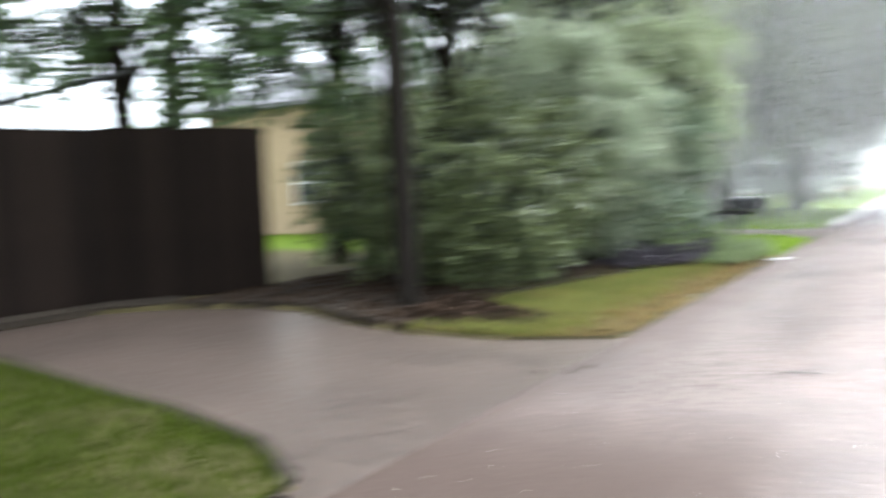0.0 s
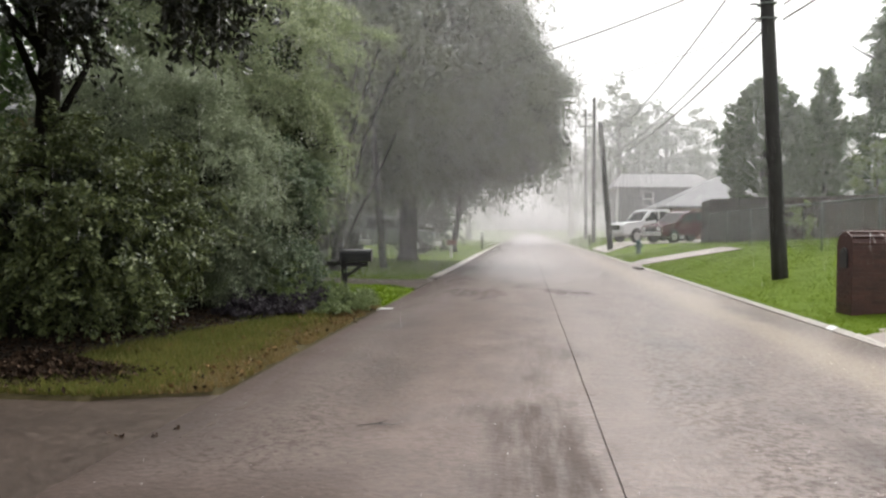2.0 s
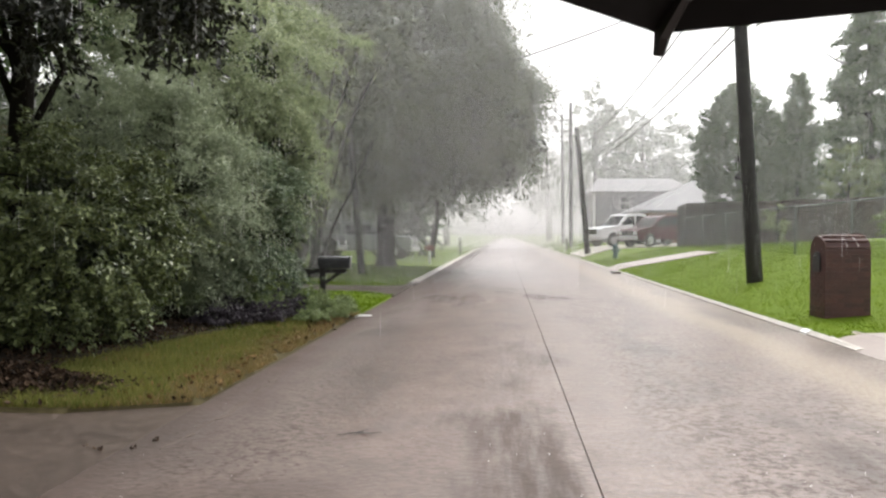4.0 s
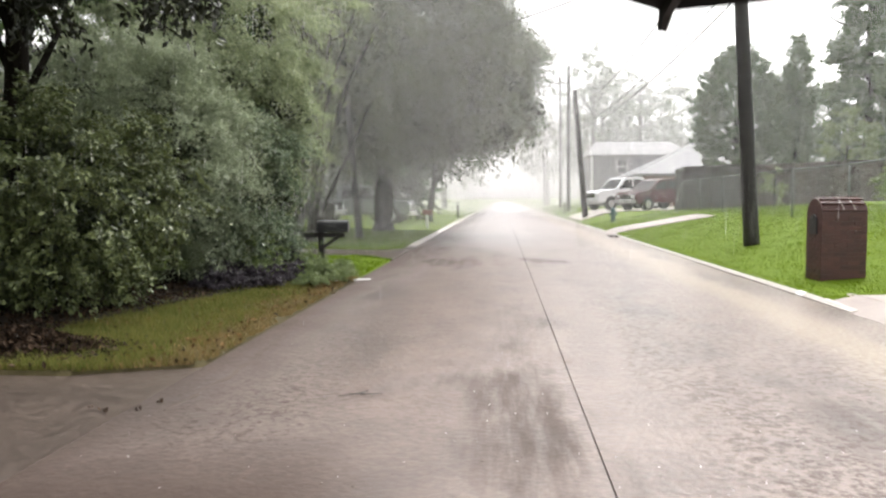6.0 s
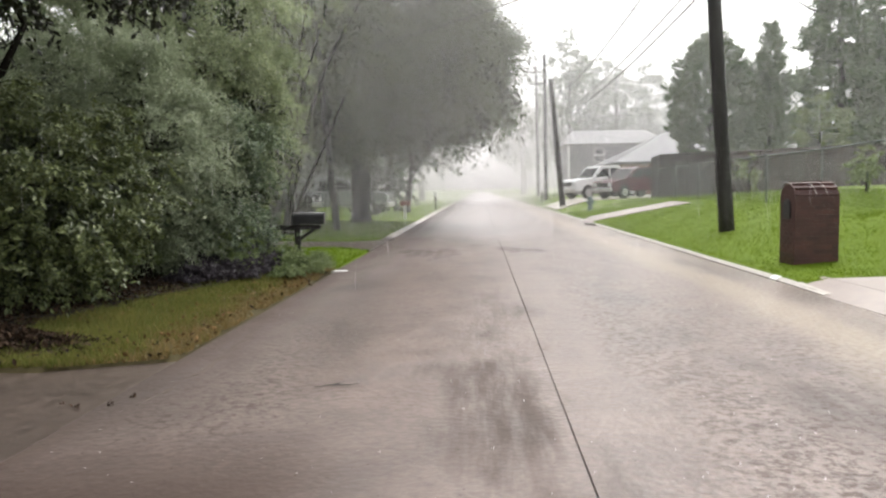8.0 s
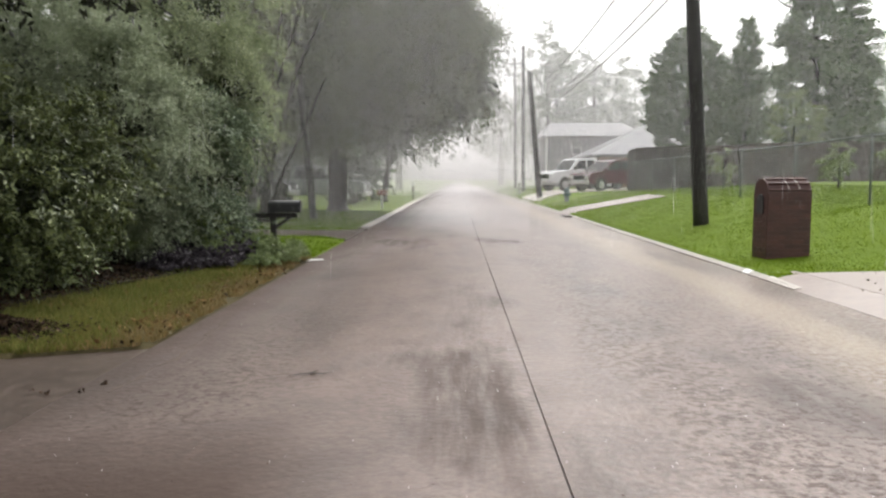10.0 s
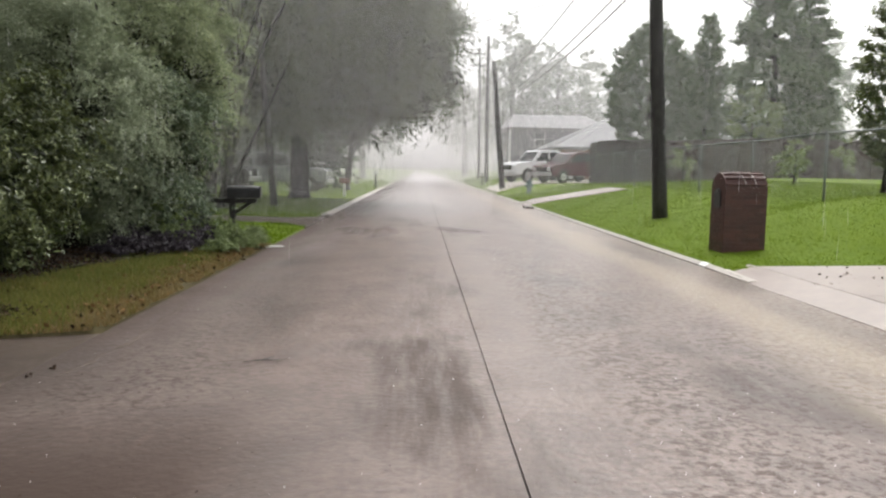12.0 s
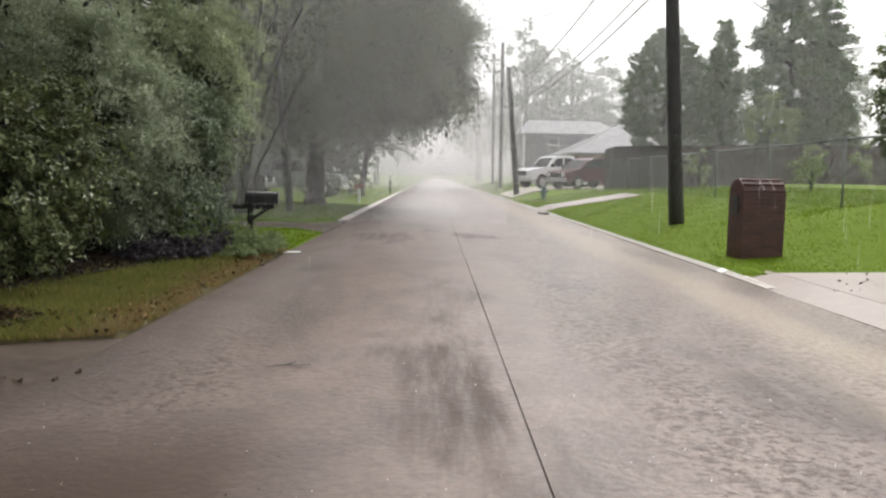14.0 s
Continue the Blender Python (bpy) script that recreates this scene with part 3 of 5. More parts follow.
def kerb(y0, y1, x0, x1, z, label):
    k = thing("kerb", Matrix(), label, "kerb", "kerbs along the street", "structure")
    step = 3.0
    y = y0
    while y < y1 - 0.1:
        e = min(y + step, y1)
        lo, hi = (x0, x1) if x0 > 0 else (x1, x0)
        run = (hi - lo) * 0.55
        part("kerb_stone", prism(bmesh.new(), [(lo, -0.1), (lo, 0.004), (lo + run, z - 0.006), (hi, z), (hi, -0.1)], y + 0.005, e - 0.005, 0.004), KERB, k)
        y = e
    # the first stone is dropped to the driveway
    bm = bmesh.new()
    lo, hi = (x0, x1) if x0 > 0 else (x1, x0)
    run = (hi - lo) * 0.55
    ends = [[bm.verts.new((x, yy, h * f)) for x, h in ((lo, 0.004), (lo + run, z - 0.006), (hi, z))] + [bm.verts.new((hi, yy, -0.1)), bm.verts.new((lo, yy, -0.1))]
            for yy, f in ((y0 - 1.1, 0.3 if x0 > 0 else 0.05), (y0 + 0.004, 1.0))]
    bm.faces.new(ends[0])
    bm.faces.new(ends[1][::-1])
    for i in range(5):
        j = (i + 1) % 5
        bm.faces.new((ends[0][j], ends[0][i], ends[1][i], ends[1][j]))
    bmesh.ops.recalc_face_normals(bm, faces=bm.faces)
    part("dropped_kerb_stone", bm, KERB, k)
    return k


kerb(11.95, 33.0, ROAD_R + 0.004, 4.515, 0.055, "pale concrete kerb along the lawn")
kerb(37.0, 90.0, ROAD_R + 0.004, 4.515, 0.055, "pale concrete kerb beyond the far driveway")
kerb(23.6, 90.0, -2.88, ROAD_L - 0.004, 0.05, "pale concrete kerb along the far verge")
# white sliver that paints the highlight where apron and kerb meet
mark = prism(bmesh.new(), [(4.395, -0.02), (4.395, 0.014), (4.465, 0.056), (4.53, 0.061), (4.53, 0.03), (4.465, 0.02)], 12.55, 12.82, 0.002)
tagged(part("white_kerb_mark", mark, WHITE_MARK), "white sliver that paints the kerb joint's highlight", "road mark", "painted marks")
tagged(part("white_kerb_mark", boxed((-2.78, 14.435, -0.02), (-2.42, 14.565, 0.02), 0.006), WHITE_MARK), "white painted mark at the road edge", "road mark", "painted marks")
for yk, xk in ((31.4, 4.2), (23.2, -2.72)):
    tagged(part("storm_drain", boxed((xk - 0.16, yk, -0.05), (xk + 0.16, yk + 1.0, 0.065), 0.03), JOINT), "dark storm drain mouth in the kerb", "drain", "storm drains")


def draped(name, x0, x1, y0, y1, mat, parent, lift=0.03, label="", far_edge=None):
    """A thin slab that follows the land."""
    cols, rws = np.linspace(x0, x1, 8), np.linspace(0, 1, 5)
    vx, vt = np.meshgrid(cols, rws)
    ye = np.full_like(vx, y1) if far_edge is None else far_edge(vx)
    vy = y0 + (ye - y0) * vt
    vz = land(np.maximum(vx, 4.4), vy) + lift
    inner = land(np.full_like(vx, 4.92), vy) + lift
    vz = np.where(vx < 4.921, -0.0125 + (inner + 0.0125) * (vx - ROAD_R) / (4.92 - ROAD_R), vz)
    k = len(cols)
    jj = (np.arange(len(rws) - 1)[:, None] * k + np.arange(k - 1)[None, :]).ravel()
    ob = new(name, array_mesh(name, np.stack([vx.ravel(), vy.ravel(), vz.ravel()], 1), np.stack([jj, jj + 1, jj + k + 1, jj + k], 1), mat))
    md = ob.modifiers.new("thickness", "SOLIDIFY")
    md.thickness, md.offset = 0.1, -1
    ob.parent = parent
    return tagged(ob, label)


apron = thing("driveway_right", Matrix(), "pale wet concrete driveway beside the brick mailbox", "driveway", kind="structure")
edge = lambda v: 11.85 - np.clip(v - 4.6, 0, 8) * 0.06
draped("gutter_strip", ROAD_R + 0.001, 4.92, 5.7, 12.1, PALE, apron, 0.018)
draped("apron_slab", 4.927, 7.6, 5.7, 9.0, PALE, apron, 0.02)
draped("apron_slab", 4.927, 7.6, 9.01, 12.0, PALE, apron, 0.02, far_edge=edge)
draped("apron_slab", 7.615, 13.0, 5.7, 12.0, PALE, apron, 0.02, far_edge=edge)
far_drive = thing("driveway_beyond", Matrix(), "narrow pale concrete driveway across the lawn", "driveway", kind="structure")
draped("drive_slab", ROAD_R + 0.01, 8.4, 33.2, 36.6, PALE, far_drive, 0.025)
truck_drive = thing("driveway_parking", Matrix(), "pale wet parking driveway under the pickup", "driveway", kind="structure")
draped("drive_slab", ROAD_R + 0.3, 14.0, 50.0, 60.0, KERB, truck_drive, 0.025)


# ---------------- plants ----------------
def leaves(name, centres, size, mat, rng, aspect=2.2, outward=None, droop=0.3, parent=None):
    """Folded four-cornered leaves at the given places."""
    n = len(centres)
    face = rng.normal(size=(n, 3)) * 0.55
    face[:, 2] += 0.6
    if outward is not None:
        face = face + outward * 0.55
    face /= np.linalg.norm(face, axis=1)[:, None]
    d = rng.normal(size=(n, 3)) + (0 if outward is None else outward * 0.8)
    d[:, 2] -= droop
    d -= face * np.sum(d * face, axis=1)[:, None] * 0.85
    d /= np.linalg.norm(d, axis=1)[:, None]
    s = np.cross(face, d)
    s /= np.linalg.norm(s, axis=1)[:, None] + 1e-9
    u = np.cross(d, s)
    ln = (size * rng.uniform(0.6, 1.3, n))[:, None]
    w = ln / aspect / 2
    v = np.stack([centres - d * ln / 2, centres + s * w + u * w * 0.35, centres + d * ln / 2, centres - s * w + u * w * 0.35], 1)
    me = array_mesh(name, v.reshape(-1, 3), np.arange(4 * n).reshape(n, 4), mat)
    ob = new(name, me)
    ob.parent = parent
    return ob


def clumps(rng, count, centre, radii, shell=0.55, clump=0.5, flat=1.0, per=100, ragged=0.25):
    """Leaf places in clumps, gathered towards the outside of an ellipsoid crown."""
    d = rng.normal(size=(count, 3))
    d /= np.linalg.norm(d, axis=1)[:, None]
    r = (shell + (1 - shell) * rng.uniform(0, 1, count) ** 0.6) * (1 + ragged * rng.normal(size=count) * 0.6)
    c = np.array(centre) + d * r[:, None] * np.array(radii)
    # each clump is a few drooping sprays that reach outwards
    k = max(3, per // 28)
    each = per // k
    way = d[:, None, :] * 0.75 + rng.normal(size=(count, k, 3)) * np.array([0.6, 0.6, 0.45])
    way /= np.linalg.norm(way, axis=2)[:, :, None]
    ln = clump * 2.3 * rng.uniform(0.5, 1.3, (count, k))
    t = rng.uniform(0, 1, (count, k, each))
    p = c[:, None, None, :] - way[:, :, None, :] * (ln * 0.35)[:, :, None, None] + way[:, :, None, :] * (t * ln[:, :, None])[..., None]
    p[..., 2] -= 0.3 * t ** 2 * ln[:, :, None]
    p += rng.normal(size=p.shape) * (clump * 0.2 * (1.15 - 0.7 * t))[..., None] * np.array([1, 1, flat])
    p = p.reshape(-1, 3)
    out = np.repeat(way[:, :, None, :], each, axis=2).reshape(-1, 3)
    return p, out


def tiers(rng, count, base, height, radius, outline, rise=0.3, clump=0.5, per=100):
    """Leaf places on boughs round a stem: outline(t) is the crown's width from its foot (0) to its tip (1)."""
    t = rng.uniform(0, 1, count * 3)
    t = t[rng.uniform(0, 1, len(t)) < np.array([outline(v) for v in t]) + 0.08][:count]
    count = len(t)
    a = rng.uniform(0, 2 * np.pi, count)
    w = np.array([outline(v) for v in t]) * radius
    r = w * (0.45 + 0.55 * rng.uniform(0, 1, count) ** 0.6) * (1 + 0.1 * np.sin(a * 5 + t * 23))
    d = np.stack([np.cos(a), np.sin(a), np.full(count, rise)], 1)
    c = np.array(base) + np.stack([np.cos(a) * r, np.sin(a) * r, t * height + rise * r * 0.4], 1)
    k = max(3, per // 24)
    each = per // k
    way = d[:, None, :] + rng.normal(size=(count, k, 3)) * np.array([0.5, 0.5, 0.3])
    way /= np.linalg.norm(way, axis=2)[:, :, None]
    ln = clump * 2 * rng.uniform(0.4, 1.2, (count, k))
    u = rng.uniform(-0.4, 0.6, (count, k, each))
    p = c[:, None, None, :] + way[:, :, None, :] * (u * ln[:, :, None])[..., None]
    p += rng.normal(size=p.shape) * clump * 0.14
    return p.reshape(-1, 3), np.repeat(way[:, :, None, :], each, axis=2).reshape(-1, 3)


def branches(bm, rng, base, top, r0, centre, radii, limbs=9, sides=8, fork=0.35):
    """A trunk with limbs that reach into the crown."""
    base, top = Vector(base), Vector(top)
    mid = base.lerp(top, 0.5) + Vector((rng.normal() * 0.12, rng.normal() * 0.12, 0))
    trunk_pts = [base + Vector((0, 0, -0.15)), base + Vector((0, 0, 0.12)), base.lerp(mid, 0.5), mid, mid.lerp(top, 0.55), top]
    tube(bm, trunk_pts, [r0 * 1.45, r0 * 1.12, r0, r0 * 0.85, r0 * 0.62, r0 * 0.3], sides, 0.25)
    for i in range(limbs):
        t = fork + (0.95 - fork) * i / max(limbs - 1, 1)
        s = base.lerp(mid, t * 2) if t < 0.5 else mid.lerp(top, t * 2 - 1)
        a = rng.uniform(0, 2 * math.pi)
        e = Vector((centre[0] + math.cos(a) * radii[0] * rng.uniform(0.45, 0.85), centre[1] + math.sin(a) * radii[1] * rng.uniform(0.45, 0.85),
                    s.z + (centre[2] + radii[2] * 0.6 - s.z) * rng.uniform(0.25, 0.8)))
        m1 = s.lerp(e, 0.5) + Vector((rng.normal(), rng.normal(), rng.normal() + 0.5)) * 0.12 * (e - s).length
        r = r0 * 0.5 * (1 - 0.5 * t)
        tube(bm, [s, s.lerp(m1, 0.5), m1, m1.lerp(e, 0.5), e], [r, r * 0.8, r * 0.6, r * 0.4, r * 0.15], 6)


def tree(name, label, category, base, height, r0, centre, radii, mat, seed, count, per, size, clump=0.5, aspect=2.2, droop=0.3,
         shell=0.5, flat=0.8, limbs=9, group="", lean=(0, 0), extra=(), ragged=0.25, outline=None, rise=0.3, inner=0):
    """A tree or shrub: trunk with limbs, crown of clumped leaves. centre and the extra crowns lie relative to the base."""
    rng = np.random.default_rng(seed)
    t = thing(name, Matrix.Translation(base), label, category, group)
    bm = bmesh.new()
    branches(bm, rng, (0, 0, 0), (centre[0] * 0.7 + lean[0], centre[1] * 0.7 + lean[1], height * 0.85), r0, centre, radii, limbs)
    part("trunk", bm, BARK, t, "dark wet bark", True)
    ps, outs = [], []
    for c, rd, cnt in ((centre, radii, count), *extra):
        if outline:
            p, o = tiers(rng, cnt, (c[0], c[1], c[2] - rd[2]), rd[2] * 2, rd[0], outline, rise, clump, per)
        else:
            p, o = clumps(rng, cnt, c, rd, shell, clump, flat, per, ragged)
        ps.append(p), outs.append(o)
    p, o = np.concatenate(ps), np.concatenate(outs)
    keep = p[:, 2] > 0.05
    leaves("crown", p[keep], size, mat, rng, aspect, o[keep], droop, t)
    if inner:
        # darker leaves that put shade into the depth of the crown
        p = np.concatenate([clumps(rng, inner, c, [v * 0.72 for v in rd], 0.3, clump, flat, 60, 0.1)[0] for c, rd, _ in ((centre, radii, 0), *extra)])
        tagged(leaves("inner_leaves", p[p[:, 2] > 0.1], size * 1.6, LEAF_DARK, rng, 2.0, None, droop, t), "dark leaves that paint the crown's inner shade")
    return t


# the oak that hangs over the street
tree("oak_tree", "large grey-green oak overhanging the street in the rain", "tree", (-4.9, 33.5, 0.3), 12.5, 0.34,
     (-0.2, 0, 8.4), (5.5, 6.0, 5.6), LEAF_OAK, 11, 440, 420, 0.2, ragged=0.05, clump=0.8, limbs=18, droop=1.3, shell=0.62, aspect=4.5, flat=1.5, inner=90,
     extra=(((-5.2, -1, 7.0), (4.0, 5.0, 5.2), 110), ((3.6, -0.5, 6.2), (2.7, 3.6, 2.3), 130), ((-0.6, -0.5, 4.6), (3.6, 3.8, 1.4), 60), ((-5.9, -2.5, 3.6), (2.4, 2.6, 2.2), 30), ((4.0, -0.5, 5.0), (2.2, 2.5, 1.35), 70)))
tree("oak_tree", "second oak behind the verge with leaning stems", "tree", (-7.6, 29.5, 0.25), 11.0, 0.3,
     (-0.2, 0, 7.4), (3.2, 2.6, 4.4), LEAF_OAK, 12, 170, 260, 0.21, clump=0.7, limbs=10, droop=1.3, lean=(0.8, 0), aspect=4.0)
tree("small_tree", "slender tree at the street side in mist", "tree", (-4.2, 47, 0.3), 5.6, 0.16,
     (0.3, 0, 4.0), (1.7, 1.7, 1.8), LEAF_DARK, 13, 60, 90, 0.22, clump=0.5)
# a clump of leaning stems before the oaks
rng = np.random.default_rng(17)
stems = thing("leaning_tree", Matrix.Translation((-6.1, 26.2, 0.2)), "many-stemmed leaning tree with thin drooping foliage", "tree")
tips = []
for k, (dx, dz, dy, r) in enumerate(((2.6, 7.6, 0.3, 0.1), (1.7, 8.0, -0.4, 0.085), (0.7, 8.4, 0.2, 0.1), (-0.6, 8.0, 0.4, 0.08), (2.2, 5.6, 0.8, 0.06))):
    bm = bmesh.new()
    pts = [(0.1 * k - 0.25 + dx * f ** 1.5 + 0.09 * math.sin(f * 7 + k), dy * f, dz * f - 0.15) for f in np.linspace(0, 1, 9)]
    tube(bm, pts, [r * (1.25 - 0.9 * f) for f in np.linspace(0, 1, 9)], 8, 0.2)
    part("stem", bm, BARK, stems, "dark leaning stem", True)
    tips.append(pts[-1])
ps = [clumps(rng, 14, tip, (1.1, 0.9, 1.3), 0.3, 0.5, 1.2, 150, 0.2) for tip in tips]
leaves("crown", np.concatenate([p for p, _ in ps]), 0.2, LEAF_OAK, rng, 3.5, np.concatenate([o for _, o in ps]), 1.2, stems)
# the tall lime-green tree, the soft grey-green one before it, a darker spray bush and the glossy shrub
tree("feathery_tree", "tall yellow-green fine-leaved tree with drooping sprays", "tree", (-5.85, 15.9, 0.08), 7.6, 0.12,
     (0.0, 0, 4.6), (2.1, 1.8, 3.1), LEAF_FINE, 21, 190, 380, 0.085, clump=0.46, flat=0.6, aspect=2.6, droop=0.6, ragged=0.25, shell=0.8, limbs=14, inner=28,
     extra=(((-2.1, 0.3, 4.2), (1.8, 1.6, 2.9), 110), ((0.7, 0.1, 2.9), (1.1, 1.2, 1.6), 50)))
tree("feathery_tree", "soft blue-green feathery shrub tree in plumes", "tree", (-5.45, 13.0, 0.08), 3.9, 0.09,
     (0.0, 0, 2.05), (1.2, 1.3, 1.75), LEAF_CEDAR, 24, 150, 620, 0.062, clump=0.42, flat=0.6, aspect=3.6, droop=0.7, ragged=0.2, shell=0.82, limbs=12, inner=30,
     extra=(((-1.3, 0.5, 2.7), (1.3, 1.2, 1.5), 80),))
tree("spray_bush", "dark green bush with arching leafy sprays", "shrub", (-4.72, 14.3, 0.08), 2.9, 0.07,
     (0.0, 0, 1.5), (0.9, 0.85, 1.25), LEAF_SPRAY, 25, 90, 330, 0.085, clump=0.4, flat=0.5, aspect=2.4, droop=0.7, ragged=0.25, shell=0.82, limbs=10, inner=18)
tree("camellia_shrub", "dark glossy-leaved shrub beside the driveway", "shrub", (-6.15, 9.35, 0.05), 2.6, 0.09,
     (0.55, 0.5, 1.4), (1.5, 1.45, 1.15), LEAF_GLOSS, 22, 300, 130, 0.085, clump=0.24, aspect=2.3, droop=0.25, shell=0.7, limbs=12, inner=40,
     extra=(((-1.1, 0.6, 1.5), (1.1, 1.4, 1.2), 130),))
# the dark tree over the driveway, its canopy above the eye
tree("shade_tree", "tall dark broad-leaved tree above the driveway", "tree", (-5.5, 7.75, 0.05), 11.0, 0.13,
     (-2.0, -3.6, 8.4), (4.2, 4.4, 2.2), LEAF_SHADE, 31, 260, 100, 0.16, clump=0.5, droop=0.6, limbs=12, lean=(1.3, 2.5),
     # out-of-view crown, added to shade the lawn and the near road
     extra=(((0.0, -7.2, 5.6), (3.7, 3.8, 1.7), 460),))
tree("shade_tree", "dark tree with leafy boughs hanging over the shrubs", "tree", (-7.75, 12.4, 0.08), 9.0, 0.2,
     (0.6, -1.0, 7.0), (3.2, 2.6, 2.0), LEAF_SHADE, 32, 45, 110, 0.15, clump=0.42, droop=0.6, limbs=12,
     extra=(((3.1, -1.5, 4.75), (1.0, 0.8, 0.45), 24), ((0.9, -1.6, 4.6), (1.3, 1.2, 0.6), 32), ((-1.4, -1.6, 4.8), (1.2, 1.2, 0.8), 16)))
# woods behind the wooden fence
for k, (x, y, h, r) in enumerate(((-11.2, 8.6, 9.0, 0.2), (-13.5, 11.5, 10.0, 0.26), (-10.2, 12.5, 8.5, 0.2), (-14.5, 6.0, 9.0, 0.22), (-9.2, 19.5, 9.0, 0.2), (-15, 19, 10, 0.25))):
    tree("wood_tree", "dark leafy tree behind the wooden fence", "tree", (x, y, 0.1), h, r, (0.3, 0, h * 0.62), (3.0, 3.0, h * 0.36),
         LEAF_DARK if k % 2 else LEAF_MID, 40 + k, 105, 80, 0.2, clump=0.5, limbs=9, group="trees behind the fence", droop=0.5)
for k, (x, y, r, h) in enumerate(((-8.3, 11.6, 1.1, 1.3), (-7.6, 15.2, 1.3, 2.0), (-9.6, 15.0, 1.4, 1.9))):
    tree("undergrowth_shrub", "dull green undergrowth shrub behind the trees", "shrub", (x, y, 0.08), h, 0.05, (0, 0, h * 0.55), (r, r, h * 0.5),
         LEAF_MID, 60 + k, 90, 80, 0.12, clump=0.25, limbs=6, group="undergrowth")
# bed by the black mailbox
for k, (x, y, r, h) in enumerate(((-4.35, 12.2, 0.4, 0.26), (-3.85, 12.7, 0.38, 0.28), (-4.6, 13.1, 0.45, 0.34), (-3.65, 13.4, 0.3, 0.3), (-4.25, 15.2, 0.4, 0.6), (-4.3, 14.4, 0.4, 0.5))):
    tree("purple_plant", "low dark purple-leaved bedding plant by the mailbox", "plant", (x, y, 0.07), h, 0.02, (0, 0, h * 0.55), (r, r, h * 0.5),
         LEAF_PURPLE, 70 + k, 60, 60, 0.055, clump=0.1, limbs=5, group="purple plants", droop=-0.2)
for k, (x, y, r, h) in enumerate(((-2.95, 13.35, 0.34, 0.36), (-2.85, 14.1, 0.27, 0.33), (-4.2, 13.7, 0.4, 0.9), (-4.7, 16.4, 0.5, 1.3), (-3.3, 13.7, 0.25, 0.32), (-3.45, 14.3, 0.3, 0.45), (-3.1, 12.8, 0.22, 0.2), (-3.9, 13.3, 0.25, 0.4))):
    tree("low_shrub", "small rounded green shrub at the road edge", "shrub", (x, y, 0.06), h, 0.02, (0, 0, h * 0.5), (r, r, h * 0.5),
         LEAF_LIME if k in (2, 3) else LEAF_TUFT, 80 + k, 70, 60, 0.05, aspect=3.5, clump=0.08, limbs=5, group="low shrubs")


def zr(x, y):
    return float(land(x, y))


# trees on the far side of the lawn
ovate = lambda t: max(0.0, math.sin(math.pi * (0.06 + 0.92 * t) ** 0.85)) ** 0.65
spire = lambda t: min(1.0, 0.55 + 1.5 * t) * min(1.0, (1 - t) * 2.6) ** 0.7
layered = lambda t: (1 - t) ** 0.75 * (0.72 + 0.28 * math.sin(t * 34)) + 0.05
for nm, lab, x, y, h, r0, c, rd, mt, sd, cnt, sz, form, up in (
        ("pear_tree", "egg-shaped green tree behind the wire fence", 12.75, 46, 8.6, 0.16, (0, 0, 5.0), (2.35, 2.35, 3.6), LEAF_MID, 101, 1150, 0.14, ovate, 0.5),
        ("column_tree", "narrow upright tree behind the wire fence", 16.2, 47, 9.2, 0.12, (0, 0, 4.9), (0.95, 0.95, 4.5), LEAF_MID, 102, 520, 0.14, spire, 0.7),
        ("cypress_tree", "broad tall cypress with tiered sprays in mist", 24.6, 58, 17.5, 0.3, (0, 0, 8.9), (4.5, 4.5, 8.4), LEAF_MID, 103, 760, 0.3, layered, -0.1),
        ("cypress_tree", "second tiered cypress beside the tall one", 28.2, 60, 14.5, 0.25, (0, 0, 7.0), (3.4, 3.4, 6.8), LEAF_MID, 107, 420, 0.3, layered, -0.1),
        ("cypress_tree", "small misty conifer beside the tall cypress", 20.4, 60, 9.5, 0.2, (0, 0, 4.6), (1.8, 1.8, 4.4), LEAF_MID, 104, 260, 0.26, layered, 0.0),
        ("lime_tree", "light green young tree behind the wire fence", 19.6, 48.5, 5.4, 0.07, (0, 0, 3.2), (1.6, 1.6, 2.2), LEAF_LIME, 105, 90, 0.2, ovate, 0.3),
        ("magnolia_tree", "dark large-leaved tree inside the wire fence", 12.35, 21.6, 6.4, 0.1, (0.35, 0, 3.0), (1.15, 1.15, 2.5), LEAF_GLOSS, 106, 110, 0.17, ovate, 0.5)):
    tree(nm, lab, "tree", (x, y, zr(x, y)), h, r0, c, rd, mt, sd, cnt, 110, sz, clump=0.27 if sz < 0.16 else 0.34 if sz < 0.25 else 0.6, limbs=12, droop=0.4, outline=form, rise=up)
for k, (x, y, h) in enumerate(((14.2, 31.0, 1.5), (13.0, 40.5, 1.9), (18.5, 40.0, 2.1), (21.5, 41.5, 2.4))):
    tree("fence_shrub", "pale green shrub behind the wire fence", "shrub", (x, y, zr(x, y)), h, 0.04, (0, 0, h * 0.6), (0.5, 0.5, h * 0.4), LEAF_LIME, 110 + k, 13, 50, 0.17,
         clump=0.25, limbs=6, group="shrubs behind the fence")
